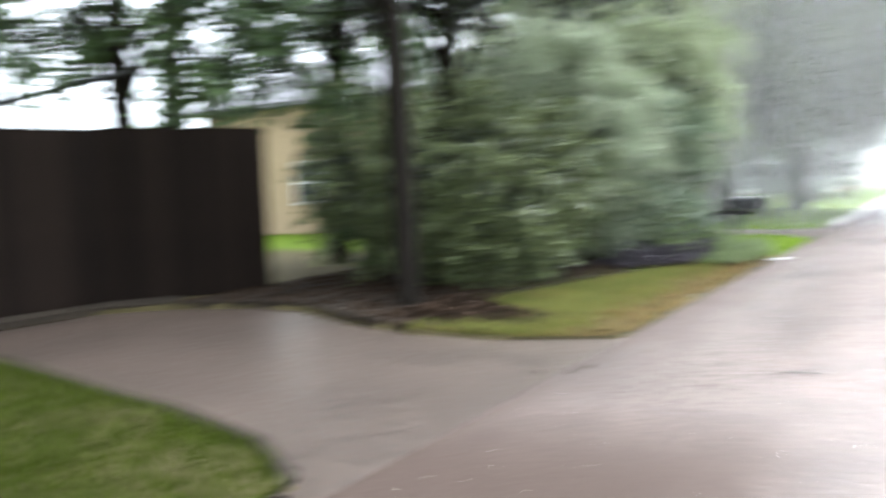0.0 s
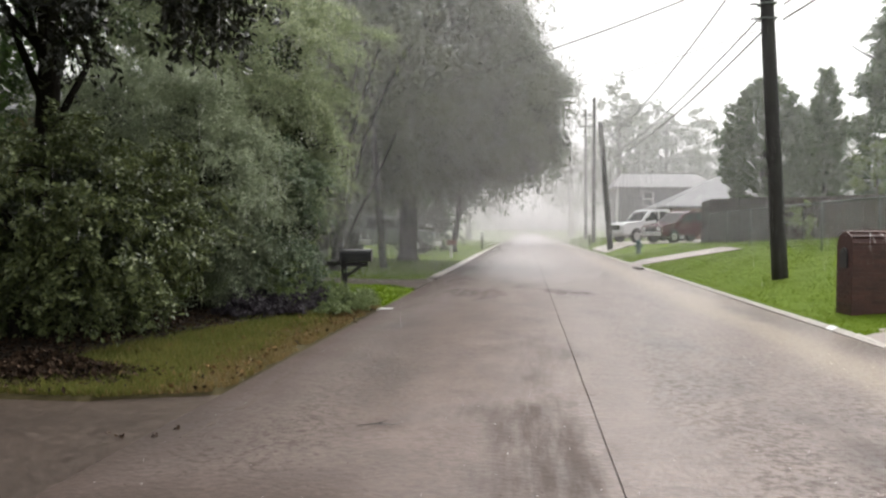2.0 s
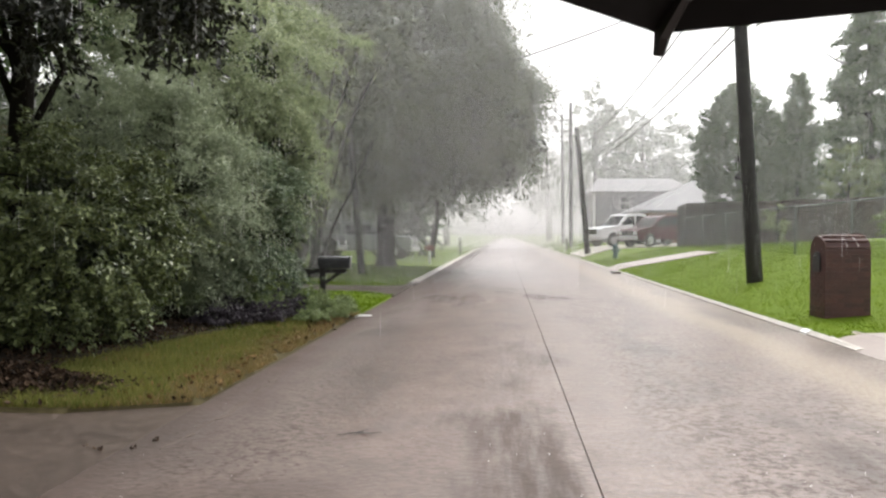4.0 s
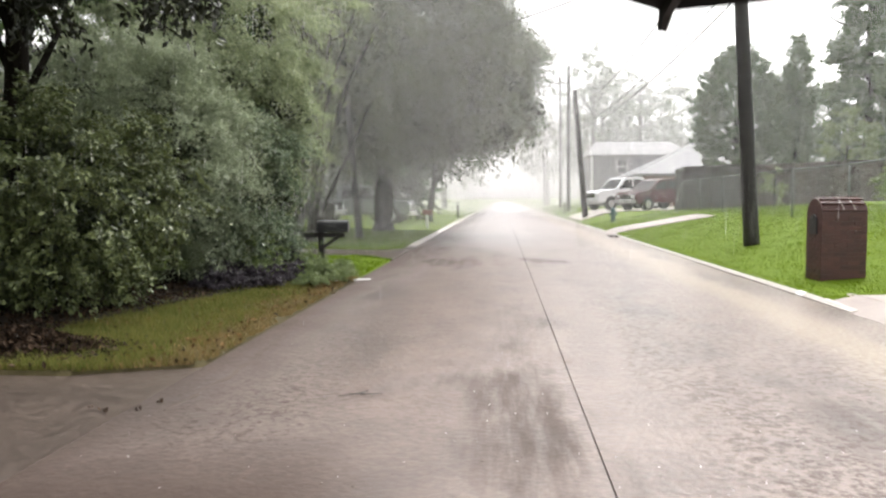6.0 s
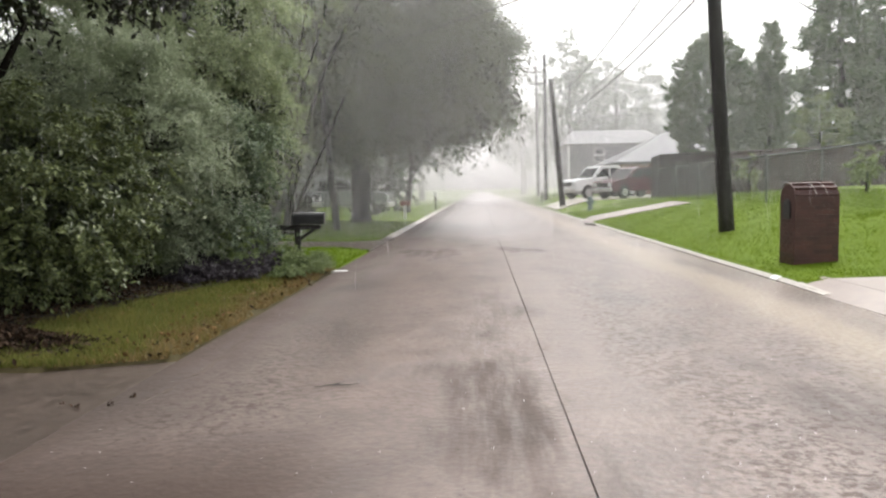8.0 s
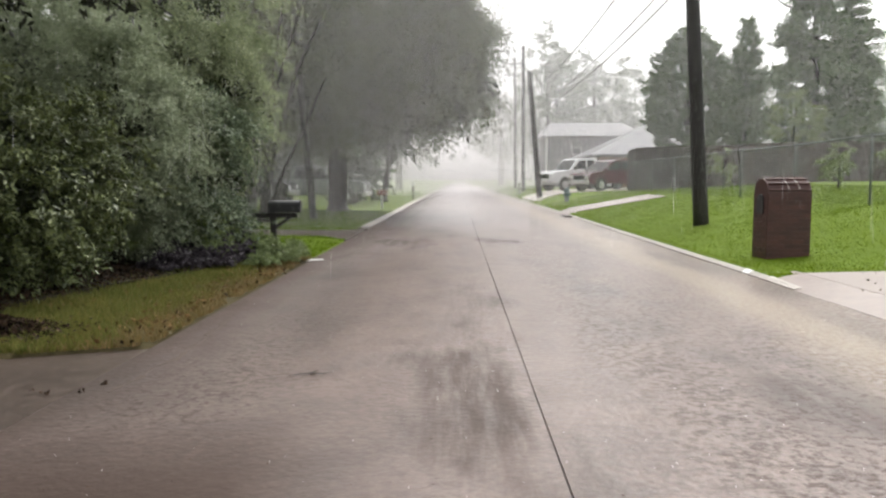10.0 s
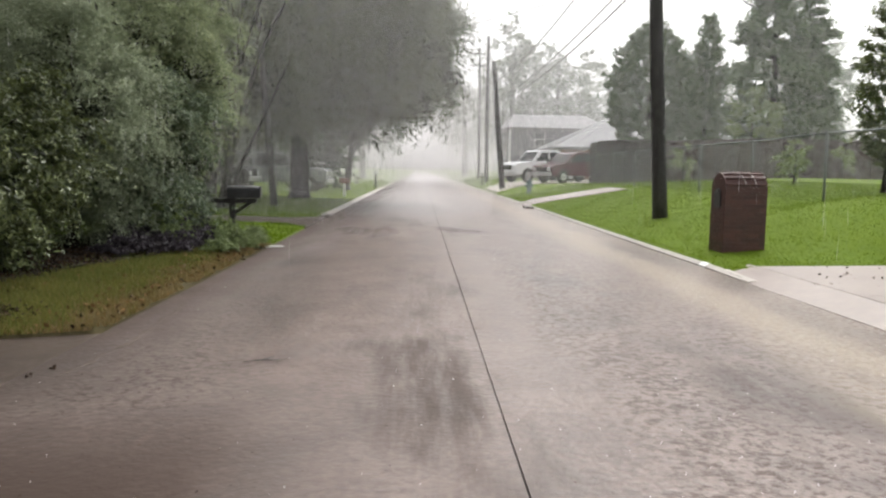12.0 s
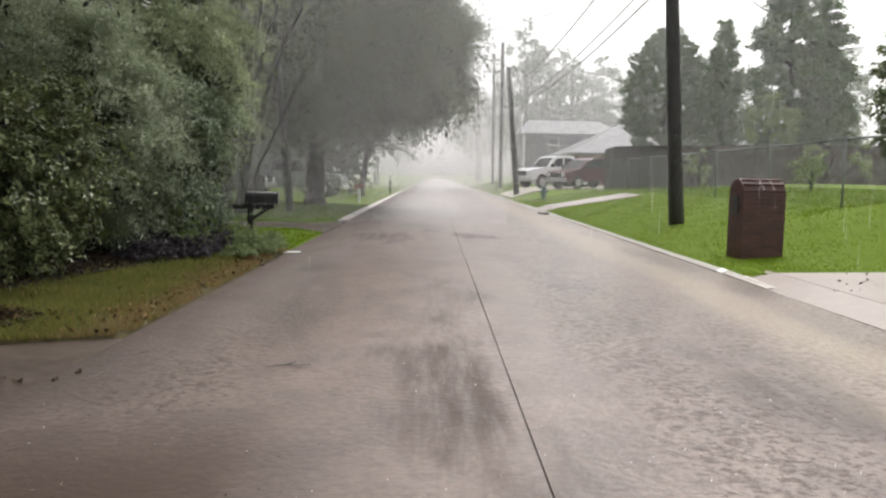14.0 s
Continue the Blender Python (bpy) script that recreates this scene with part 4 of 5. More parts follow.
for k, (x, y, h, r) in enumerate(((10.5, 96, 17, 4.2), (16.5, 100, 16, 4.6), (24, 104, 14, 5.0), (6.5, 118, 13, 4.5), (33, 98, 15, 5), (41, 88, 15, 5), (-9, 62, 11, 4.5), (-13, 80, 13, 5), (-7, 100, 13, 5), (48, 70, 13, 4.6))):
    tree("distant_tree", "distant tree fading into the rain", "tree", (x, y, zr(x, y)), h, 0.35, (0, 0, h * 0.62), (r, r, h * 0.36), LEAF_MID, 130 + k, 110, 70, 0.5,
         clump=1.0, limbs=9, group="distant trees")


# ---------------- poles and wires ----------------
def utility_pole(base, top, r0, r1, label, fittings=()):
    base, top = Vector(base), Vector(top)
    p = thing("utility_pole", Matrix.Translation(base), label, "utility pole", "poles along the street")
    bm = bmesh.new()
    n = 9
    pts = [Vector((0, 0, -0.3)).lerp(top - base, i / (n - 1)) for i in range(n)]
    tube(bm, pts, [r0 + (r1 - r0) * i / (n - 1) for i in range(n)], 14, 0.1)
    part("shaft", bm, POLE, p, "dark weathered wood", True)
    for kind, t in fittings:
        c = (top - base) * t
        if kind == "arm":
            part("cross_arm", boxed((c.x - 1.1, c.y - 0.06, c.z - 0.06), (c.x + 1.1, c.y + 0.06, c.z + 0.06), 0.01), POLE, p)
            for dx in (-1.0, -0.45, 0.45, 1.0):
                bm = bmesh.new()
                tube(bm, [(c.x + dx, c.y, c.z + 0.04), (c.x + dx, c.y, c.z + 0.12), (c.x + dx, c.y, c.z + 0.2)], [0.03, 0.055, 0.03], 8)
                part("insulator", bm, GALV, p)
        else:
            bm = bmesh.new()
            box(bm, (c.x - r0 * 0.94, c.y - r0 * 0.94, c.z - 0.018), (c.x + r0 * 0.94, c.y + r0 * 0.94, c.z + 0.018), 0.006)
            part("bracket", bm, GALV, p)
            bm = bmesh.new()
            tube(bm, [(c.x - r0, c.y, c.z), (c.x - r0 - 0.12, c.y, c.z + 0.02), (c.x - r0 - 0.2, c.y, c.z)], [0.018, 0.026, 0.014], 8)
            part("insulator", bm, BLACK, p)
    return p


utility_pole((5.95, 20.2, 0.36), (5.3, 20.2, 10.2), 0.19, 0.135, "tall dark leaning utility pole on the lawn", (("clip", 0.62), ("clip", 0.655), ("clip", 0.88)))
utility_pole((5.2, 52, 0.4), (4.45, 52, 8.2), 0.19, 0.14, "leaning utility pole beside the parked pickup")
utility_pole((5.6, 70, 0.7), (5.5, 70, 12.6), 0.17, 0.12, "tall utility pole fading into rain", (("clip", 0.7), ("clip", 0.55)))
utility_pole((6.1, 86, 0.8), (5.9, 86, 14.0), 0.17, 0.12, "far utility pole with a cross arm", (("arm", 0.95), ("arm", 0.86)))
utility_pole((5.8, 112, 0.7), (5.7, 112, 12.5), 0.2, 0.14, "very distant utility pole almost lost in rain")
utility_pole((-5.0, 28.4, 0.1), (-5.75, 28.4, 8.6), 0.135, 0.1, "slim dark pole standing against the oak")


def cable(a, b, sag, r=0.016):
    a, b = Vector(a), Vector(b)
    bm = bmesh.new()
    n = 28
    tube(bm, [a.lerp(b, i / n) - Vector((0, 0, sag * 4 * (i / n) * (1 - i / n))) for i in range(n + 1)], [r] * (n + 1), 5)
    return tagged(part("overhead_cable", bm, WIRE, smooth=True), "black overhead cable sagging between poles", "cable", "overhead cables")


cable((5.5, 20.2, 6.25), (5.5, 70, 7.2), 0.85, 0.02)
cable((5.45, 20.2, 6.6), (5.5, 70, 7.25), 0.75, 0.018)
cable((5.45, 20.2, 8.2), (5.5, 70, 8.7), 0.95, 0.022)
cable((5.45, 20.2, 7.7), (-5.6, 28.4, 6.0), 0.35, 0.016)
cable((5.9, 20.2, 6.45), (7.4, -20, 7.6), 0.7, 0.02)
cable((5.9, 20.2, 6.8), (7.4, -20, 8.0), 0.7, 0.018)
cable((5.5, 20.2, 6.25), (-6.0, 44, 7.2), 0.3, 0.007)

cable((-13.0, 4.0, 2.05), (-10.9, 8.3, 3.35), 0.05, 0.045)

# ---------------- brick mailbox ----------------
MBX, MBY = 5.06, 13.6
mz = zr(MBX + 0.3, MBY) - 0.05
brick_mailbox = thing("brick_mailbox", Matrix.Translation((MBX, MBY, mz)) @ pose(0, 0, 0, 0, 0, 4), "dark red wet brick mailbox pillar with vaulted top", "mailbox")
MW, MD, MH = 0.74, 0.56, 1.12
R = MD / 2


def vault_outline(inset):
    pts = [(-R + inset, 0.0)]
    for i in range(13):
        a = math.pi * (1 - i / 12)
        pts.append(((R - inset) * math.cos(a), MH + (R * 0.88 - inset) * math.sin(a)))
    pts.append((R - inset, 0.0))
    return pts


bm = prism(bmesh.new(), vault_outline(0.003), 0.003, MW - 0.003, 0.004)
core = part("core", bm, MORTAR, brick_mailbox, "dark mortar")
core.matrix_basis = Matrix(((0, 1, 0, 0), (1, 0, 0, R), (0, 0, 1, 0), (0, 0, 0, 1)))
# front opening with its small black door
bm = bmesh.new()
outline = [(-0.13, 0.78)] + [(0.13 * math.cos(math.pi * (1 - i / 8)), 0.98 + 0.13 * math.sin(math.pi * (1 - i / 8))) for i in range(9)] + [(0.13, 0.78)]
prism(bm, outline, -0.022, 0.05, 0.006)
door = part("mailbox_door", bm, BLACK, brick_mailbox, "black metal door in an arched opening")
door.matrix_basis = Matrix(((0, 1, 0, 0), (1, 0, 0, R), (0, 0, 1, 0), (0, 0, 0, 1)))
bm = bmesh.new()
box(bm, (-0.045, R - 0.015, 1.03), (-0.022, R + 0.015, 1.06), 0.004)
part("door_knob", bm, GALV, door).matrix_parent_inverse = door.matrix_basis.inverted()
# pale mortar on the ridge and two seams that run down the vault
part("ridge_mortar", boxed((0.02, R - 0.05, MH + R * 0.88 - 0.012), (MW - 0.02, R + 0.05, MH + R * 0.88 + 0.01), 0.006), LIGHTMORTAR, brick_mailbox, "pale mortar ridge")
for sx in (0.3, 0.48):
    bm = bmesh.new()
    for i in range(5):
        a0 = math.pi * (0.5 + 0.09 * i)
        tube(bm, [(sx + 0.012 * i, R + R * 1.0 * math.cos(a0), MH + R * 0.89 * math.sin(a0)), (sx + 0.012 * (i + 0.8), R + R * 1.0 * math.cos(a0 + 0.2), MH + R * 0.89 * math.sin(a0 + 0.2))], [0.013, 0.01], 6)
    part("mortar_seam", bm, LIGHTMORTAR, brick_mailbox, "pale mortar seam")


# ---------------- black mailbox ----------------
post_box = thing("post_mailbox", pose(-3.5, 15.4, -0.02, 0, 0, 3) @ Matrix.Diagonal((1.1, 1.1, 1.0, 1)), "black metal mailbox on a dark wooden post", "mailbox")
part("post", boxed((-0.05, -0.05, -0.2), (0.05, 0.05, 0.98), 0.008), POLE, post_box, "dark wooden post")
part("cross_beam", boxed((-0.34, -0.045, 0.74), (0.4, 0.045, 0.83), 0.008), POLE, post_box, "dark wooden beam")
bm = bmesh.new()
tube(bm, [(0.03, 0, 0.55), (0.3, 0, 0.76)], [0.03, 0.03], 6)
part("brace", bm, POLE, post_box)
bm = bmesh.new()
ol = [(-0.1, 0.84)] + [(0.1 * math.cos(math.pi * (1 - i / 8)), 0.98 + 0.09 * math.sin(math.pi * (1 - i / 8))) for i in range(9)] + [(0.1, 0.84)]
prism(bm, ol, -0.08, 0.46, 0.006)
bx = part("box", bm, BLACK, post_box, "black domed metal box")
bx.matrix_basis = Matrix(((0, 1, 0, 0), (1, 0, 0, 0), (0, 0, 1, 0), (0, 0, 0, 1)))
part("lid", boxed((0.46, -0.105, 0.835), (0.475, 0.105, 1.06), 0.004), BLACK, post_box)
part("flag", boxed((0.1, -0.125, 0.93), (0.24, -0.108, 0.96), 0.003), BLACK, post_box)


# ---------------- fences ----------------
def board_fence(name, label, a, b, height, board, mat, zfun, group=""):
    a, b = Vector(a), Vector(b)
    n = max(1, int((b - a).length / board))
    d = (b - a).normalized()
    ang = math.atan2(d.y, d.x)
    f = thing(name, Matrix(), label, "fence", group)
    me = bpy.data.meshes.new("board")
    bm = boxed((-0.004, -0.01, 0), (board + 0.004, 0.012, height), 0.003)
    bm.to_mesh(me), bm.free()
    me.materials.append(mat)
    rng = np.random.default_rng(n)
    for i in range(n):
        # every other board stands a little proud and laps its neighbours
        p = a + d * board * i + Vector((-d.y, d.x)) * (0.024 * (i % 2))
        o = new("board", me)
        o.parent = f
        o.matrix_basis = Matrix.Translation((p.x, p.y, zfun(p.x, p.y) - 0.04 + rng.uniform(-0.015, 0.015))) @ Matrix.Rotation(ang + rng.uniform(-0.01, 0.01), 4, "Z")
    side = Vector((d.y, -d.x)) * 0.035
    for t in (0.2, 0.55, 0.85):
        bm = bmesh.new()
        p0, p1 = a + side, b + side
        tube(bm, [(p0.x, p0.y, zfun(a.x, a.y) + height * t), (p1.x, p1.y, zfun(b.x, b.y) + height * t)], [0.045, 0.045], 4)
        part("rail", bm, mat, f)
    k = max(2, int((b - a).length / 2.4))
    for i in range(k + 1):
        p = a.lerp(b, i / k) + side * 2.2
        part("fence_post", boxed((p.x - 0.05, p.y - 0.05, zfun(p.x, p.y) - 0.2), (p.x + 0.05, p.y + 0.05, zfun(p.x, p.y) + height - 0.05), 0.006), mat, f)
    return f


board_fence("wooden_fence", "dark brown vertical-board wooden fence beside the driveway", (-8.55, 8.7), (-9.7, 6.9), 2.34, 0.14, FENCE, zr)
board_fence("wooden_fence", "dark brown vertical-board wooden fence along the lawn", (-9.7, 6.9), (-9.9, 1.2), 2.3, 0.14, FENCE, zr)
board_fence("privacy_fence", "dark brown board fence at the lawn corner", (9.45, 43.9), (12.4, 43.95), 2.3, 0.16, FENCE, zr)
board_fence("privacy_fence", "dull brown board fence at the back of the lawn", (12.4, 44.4), (42, 45.0), 2.25, 0.16, BROWNWOOD, zr)
board_fence("privacy_fence", "dull brown board fence running back from the corner", (9.4, 44.0), (9.6, 46.6), 2.25, 0.16, FENCE, zr)

link = thing("chain_link_fence", Matrix(), "galvanised chain-link fence along the top of the lawn", "fence")
FX = lambda y: 8.75 + 0.022 * (y - 15)
FH = 1.5
posts = [13.4, 17.8, 22.0, 26.4, 30.8, 35.2, 39.6, 43.8]
for y in posts:
    bm = bmesh.new()
    tube(bm, [(FX(y), y, zr(FX(y), y) - 0.2), (FX(y), y, zr(FX(y), y) + FH)], [0.027, 0.027], 8)
    tube(bm, [(FX(y), y, zr(FX(y), y) + FH), (FX(y), y, zr(FX(y), y) + FH + 0.05)], [0.034, 0.014], 8)
    part("post", bm, GALV, link, smooth=True)
for y0, y1 in zip(posts, posts[1:]):
    bm = bmesh.new()
    tube(bm, [(FX(y0), y0, zr(FX(y0), y0) + FH - 0.01), (FX(y1), y1, zr(FX(y1), y1) + FH - 0.01)], [0.021, 0.021], 8)
    part("top_rail", bm, GALV, link, smooth=True)
wv, wq = [], []
span, pitch, wr = FH - 0.03, 0.075, 0.0007
for s in (1, -1):
    for y in np.arange(posts[0], posts[-1] - span / 1.0, pitch):
        ya, yb = (y, y + span) if s > 0 else (y + span, y)
        pa = np.array([FX(ya), ya, zr(FX(ya), ya) + 0.03])
        pb = np.array([FX(yb), yb, zr(FX(yb), yb) + FH - 0.02])
        base = len(wv)
        for off in ((wr, 0, wr), (-wr, 0, wr), (0, wr, -wr)):
            wv.extend([pa + np.array(off), pb + np.array(off)])
        for i in range(3):
            j = (i + 1) % 3
            wq.append((base + 2 * i, base + 2 * j, base + 2 * j + 1, base + 2 * i + 1))
wires = new("wire_netting", array_mesh("wire_netting", np.array(wv), np.array(wq), GALV))
wires.parent = link


# ---------------- hydrant ----------------
hy = thing("fire_hydrant", Matrix.Translation((5.6, 42.3, zr(5.6, 42.3))), "blue-green fire hydrant on the lawn", "hydrant")
bm = bmesh.new()
tube(bm, [(0, 0, -0.05), (0, 0, 0.03), (0, 0, 0.04), (0, 0, 0.5), (0, 0, 0.52), (0, 0, 0.55)], [0.17, 0.17, 0.12, 0.12, 0.16, 0.16], 14)
part("barrel", bm, HYDRANT, hy, smooth=False)
bm = bmesh.new()
tube(bm, [(0, 0, 0.55), (0, 0, 0.62), (0, 0, 0.69), (0, 0, 0.7), (0, 0, 0.76)], [0.14, 0.125, 0.06, 0.03, 0.03], 14)
part("bonnet", bm, HYDRANT, hy, smooth=True)
for dx, dy in ((0.2, 0), (-0.2, 0), (0, -0.22)):
    bm = bmesh.new()
    tube(bm, [(dx * 0.4, dy * 0.4, 0.4), (dx * 0.8, dy * 0.8, 0.4), (dx * 0.82, dy * 0.82, 0.4), (dx, dy, 0.4)], [0.06, 0.06, 0.075, 0.07], 10)
    part("nozzle_cap", bm, HYDRANT, hy)


# ---------------- vehicles ----------------
def vehicle(name, label, m, body_mat, length, width, body, cab, wheels, wheel_r, windows, category="car"):
    """A vehicle whose nose points along -x: outlines in x and z for the body and cab, window panes on both flanks."""
    v = thing(name, m, label, category)
    part("body", prism(bmesh.new(), body, -width / 2, width / 2, 0.06), body_mat, v, "glossy wet paint")
    part("cab", prism(bmesh.new(), cab, -width / 2 + 0.09, width / 2 - 0.09, 0.05), body_mat, v)
    for win in windows:
        for y in (-width / 2 + 0.075, width / 2 - 0.115):
            part("side_window", prism(bmesh.new(), win, y, y + 0.04, 0.008), GLASS, v, "dark glass")
    (ax, az), (bx_, bz) = cab[0], cab[1]
    bm = bmesh.new()
    d = Vector((bx_ - ax, 0, bz - az)).normalized()
    nrm = Vector((-d.z, 0, d.x)) * 0.012
    vs = [bm.verts.new((x + nrm.x, y, z + nrm.z)) for x, z, y in ((ax + d.x * 0.08, az + d.z * 0.08, -width / 2 + 0.2), (bx_ - d.x * 0.06, bz - d.z * 0.06, -width / 2 + 0.26),
                                                                (bx_ - d.x * 0.06, bz - d.z * 0.06, width / 2 - 0.26), (ax + d.x * 0.08, az + d.z * 0.08, width / 2 - 0.2))]
    bm.faces.new(vs)
    bmesh.ops.solidify(bm, geom=bm.faces[:], thickness=0.01)
    part("windscreen", bm, GLASS, v, "dark glass")
    for x in wheels:
        for y in (-width / 2 + 0.09, width / 2 - 0.09):
            s = -1 if y < 0 else 1
            bm = bmesh.new()
            tube(bm, [(x, y - 0.125, wheel_r), (x, y - 0.09, wheel_r), (x, y + 0.09, wheel_r), (x, y + 0.125, wheel_r)], [wheel_r * 0.86, wheel_r, wheel_r, wheel_r * 0.86], 24)
            w = part("wheel", bm, RUBBER, v, "black tyre")
            bm = bmesh.new()
            tube(bm, [(x, y + s * 0.1, wheel_r), (x, y + s * 0.132, wheel_r), (x, y + s * 0.138, wheel_r)], [wheel_r * 0.6, wheel_r * 0.6, wheel_r * 0.25], 18)
            part("rim", bm, CHROME, w, "metal rim")
            bm = bmesh.new()
            tube(bm, [(x, s * (width / 2 - 0.02), wheel_r * 1.06), (x, s * (width / 2 + 0.008), wheel_r * 1.06)], [wheel_r * 1.1, wheel_r * 1.1], 24)
            part("wheel_arch", bm, DARKCAR, v, "dark wheel arch")
    nose, nz = body[0][0], max(z for x, z in body if x < body[0][0] + 0.6)
    for y in (-width / 2 + 0.12, width / 2 - 0.42):
        part("headlight", boxed((nose - 0.03, y, nz - 0.32), (nose + 0.12, y + 0.3, nz - 0.12), 0.02), LAMPGLASS, v, "clear lamp")
    part("grille", boxed((nose - 0.025, -width / 2 + 0.45, nz - 0.4), (nose + 0.05, width / 2 - 0.45, nz - 0.1), 0.02), DARKCAR, v)
    part("bumper", boxed((nose - 0.1, -width / 2 + 0.03, 0.42), (nose + 0.12, width / 2 - 0.03, 0.64), 0.05), CHROME, v)
    for y in (-width / 2 - 0.16, width / 2 + 0.0):
        part("wing_mirror", boxed((cab[0][0] + 0.25, y, cab[0][1] + 0.05), (cab[0][0] + 0.37, y + 0.16, cab[0][1] + 0.25), 0.02), DARKCAR, v)
    return v


def pickup(label, m, mat):
    body = [(-2.8, 0.5), (-2.82, 1.02), (-2.7, 1.16), (-1.35, 1.24), (2.75, 1.24), (2.82, 0.6), (2.75, 0.5)]
    cab = [(-1.4, 1.2), (-0.72, 1.86), (-0.45, 1.92), (0.72, 1.92), (0.92, 1.84), (0.98, 1.2)]
    wins = [[(-1.05, 1.28), (-0.6, 1.76), (-0.08, 1.78), (-0.08, 1.28)], [(0.05, 1.28), (0.05, 1.78), (0.62, 1.78), (0.75, 1.28)]]
    return vehicle("pickup_truck", label, m, mat, 5.6, 1.95, body, cab, (-1.85, 1.75), 0.4, wins, "pickup truck")


def suv(label, m, mat):
    body = [(-2.3, 0.4), (-2.32, 0.85), (-2.15, 1.0), (-1.15, 1.1), (2.2, 1.12), (2.3, 0.8), (2.26, 0.4)]
    cab = [(-1.25, 1.06), (-0.45, 1.62), (-0.1, 1.7), (1.75, 1.68), (2.05, 1.55), (2.2, 1.08)]
    wins = [[(-0.88, 1.14), (-0.35, 1.54), (0.15, 1.6), (0.15, 1.14)], [(0.25, 1.14), (0.25, 1.6), (1.05, 1.6), (1.1, 1.14)], [(1.2, 1.14), (1.15, 1.58), (1.7, 1.56), (1.9, 1.14)]]
    return vehicle("parked_car", label, m, mat, 4.6, 1.85, body, cab, (-1.42, 1.4), 0.36, wins)


pickup("white pickup truck parked on the driveway", pose(8.3, 56.4, zr(8.3, 56.4), 0, -1.8, 28) @ Matrix.Diagonal((1.0, 1.03, 1.12, 1)), WHITECAR)
suv("dark maroon car parked beside the white pickup", pose(9.5, 51.8, zr(9.5, 51.8), 0, -1.5, 32) @ Matrix.Diagonal((1.05, 1.03, 1.12, 1)), REDCAR)
pickup("silver pickup parked under the oak", pose(-7.4, 42.0, zr(-7, 42), 0, 0, 176), SILVERCAR)
suv("dark car parked in shade under the oak", pose(-10.2, 39.5, zr(-10, 39.5), 0, 0, 176), DARKCAR)


# ---------------- houses ----------------
def window(parent, x, y, z, w, h):
    """A sash window on a wall that faces -y."""
    fr = part("window", boxed((x - w / 2, y - 0.06, z), (x + w / 2, y + 0.02, z + h), 0.01), TRIM, parent, "white framed window")
    for k in range(2):
        part("pane", boxed((x - w / 2 + 0.08, y - 0.075, z + 0.08 + k * h / 2), (x + w / 2 - 0.08, y - 0.058, z + h / 2 - 0.04 + k * h / 2), 0.004), GLASS, fr, "dark glass")


def hip_roof(parent, x0, x1, y0, y1, z, rise, over=0.5, ridge=0.4):
    bm = bmesh.new()
    x0, x1, y0, y1 = x0 - over, x1 + over, y0 - over, y1 + over
    ym = (y0 + y1) / 2
    ins = (x1 - x0) * (1 - ridge) / 2
    low = [bm.verts.new(p) for p in ((x0, y0, z), (x1, y0, z), (x1, y1, z), (x0, y1, z))]
    eave = [bm.verts.new(p) for p in ((x0, y0, z + 0.16), (x1, y0, z + 0.16), (x1, y1, z + 0.16), (x0, y1, z + 0.16))]
    ra, rb = bm.verts.new((x0 + ins, ym, z + rise)), bm.verts.new((x1 - ins, ym, z + rise))
    bm.faces.new(low)
    for i in range(4):
        j = (i + 1) % 4
        bm.faces.new((low[i], low[j], eave[j], eave[i]))
    for f in ((eave[0], eave[1], rb, ra), (eave[1], eave[2], rb), (eave[2], eave[3], ra, rb), (eave[3], eave[0], ra)):
        bm.faces.new(f)
    return part("roof", bm, ROOF, parent, "rain-shiny grey shingle roof")


house = thing("house", Matrix.Translation((0, 0, zr(10, 78))), "two-storey grey house in rain mist", "house", "houses")
part("wall", boxed((8.3, 78, -0.5), (17.5, 88, 4.6)), SIDING, house, "grey siding")
hip_roof(house, 8.3, 17.5, 78, 88, 4.6, 1.7, 0.4, 0.72)
for x in (11.2, 14.6):
    window(house, x, 78, 3.0, 1.0, 1.3)
part("corner_trim", boxed((8.27, 77.96, -0.4), (8.5, 78.0, 4.6), 0.01), TRIM, house)
low_house = thing("house", Matrix.Translation((0, 0, zr(14, 66))), "low red brick house with wet grey roof", "house", "houses")
part("wall", boxed((11.0, 64, -0.6), (24.0, 74, 2.3)), REDBRICK, low_house, "red brick")
hip_roof(low_house, 11.0, 24.0, 64, 74, 2.3, 2.7, 0.8, 0.3)
for x in (12.6, 15.0, 18.0):
    window(low_house, x, 64, 0.6, 1.2, 1.3)
part("chimney", boxed((15.6, 69.5, 3.2), (16.0, 69.9, 5.2), 0.02), SIDING, low_house)
tan_house = thing("house", Matrix.Translation((0, 0, 0.1)), "tan house glimpsed between dark trees", "house", "houses")
part("wall", boxed((-24, 22, -0.2), (-13.5, 30, 4.4)), TANWALL, tan_house, "tan stucco")
hip_roof(tan_house, -24, -13.5, 22, 30, 4.4, 2.4)
for x in (-22, -19, -16):
    window(tan_house, x, 22, 1.0, 1.2, 1.5)
left_house = thing("house", Matrix.Translation((0, 0, 0.3)), "grey house behind the oak in rain", "house", "houses")
part("wall", boxed((-22, 50, -0.3), (-11, 60, 3.0)), SIDING, left_house, "grey siding")
hip_roof(left_house, -22, -11, 50, 60, 3.0, 2.4)
for x in (-19, -16, -13):
    window(left_house, x, 50, 0.8, 1.1, 1.4)

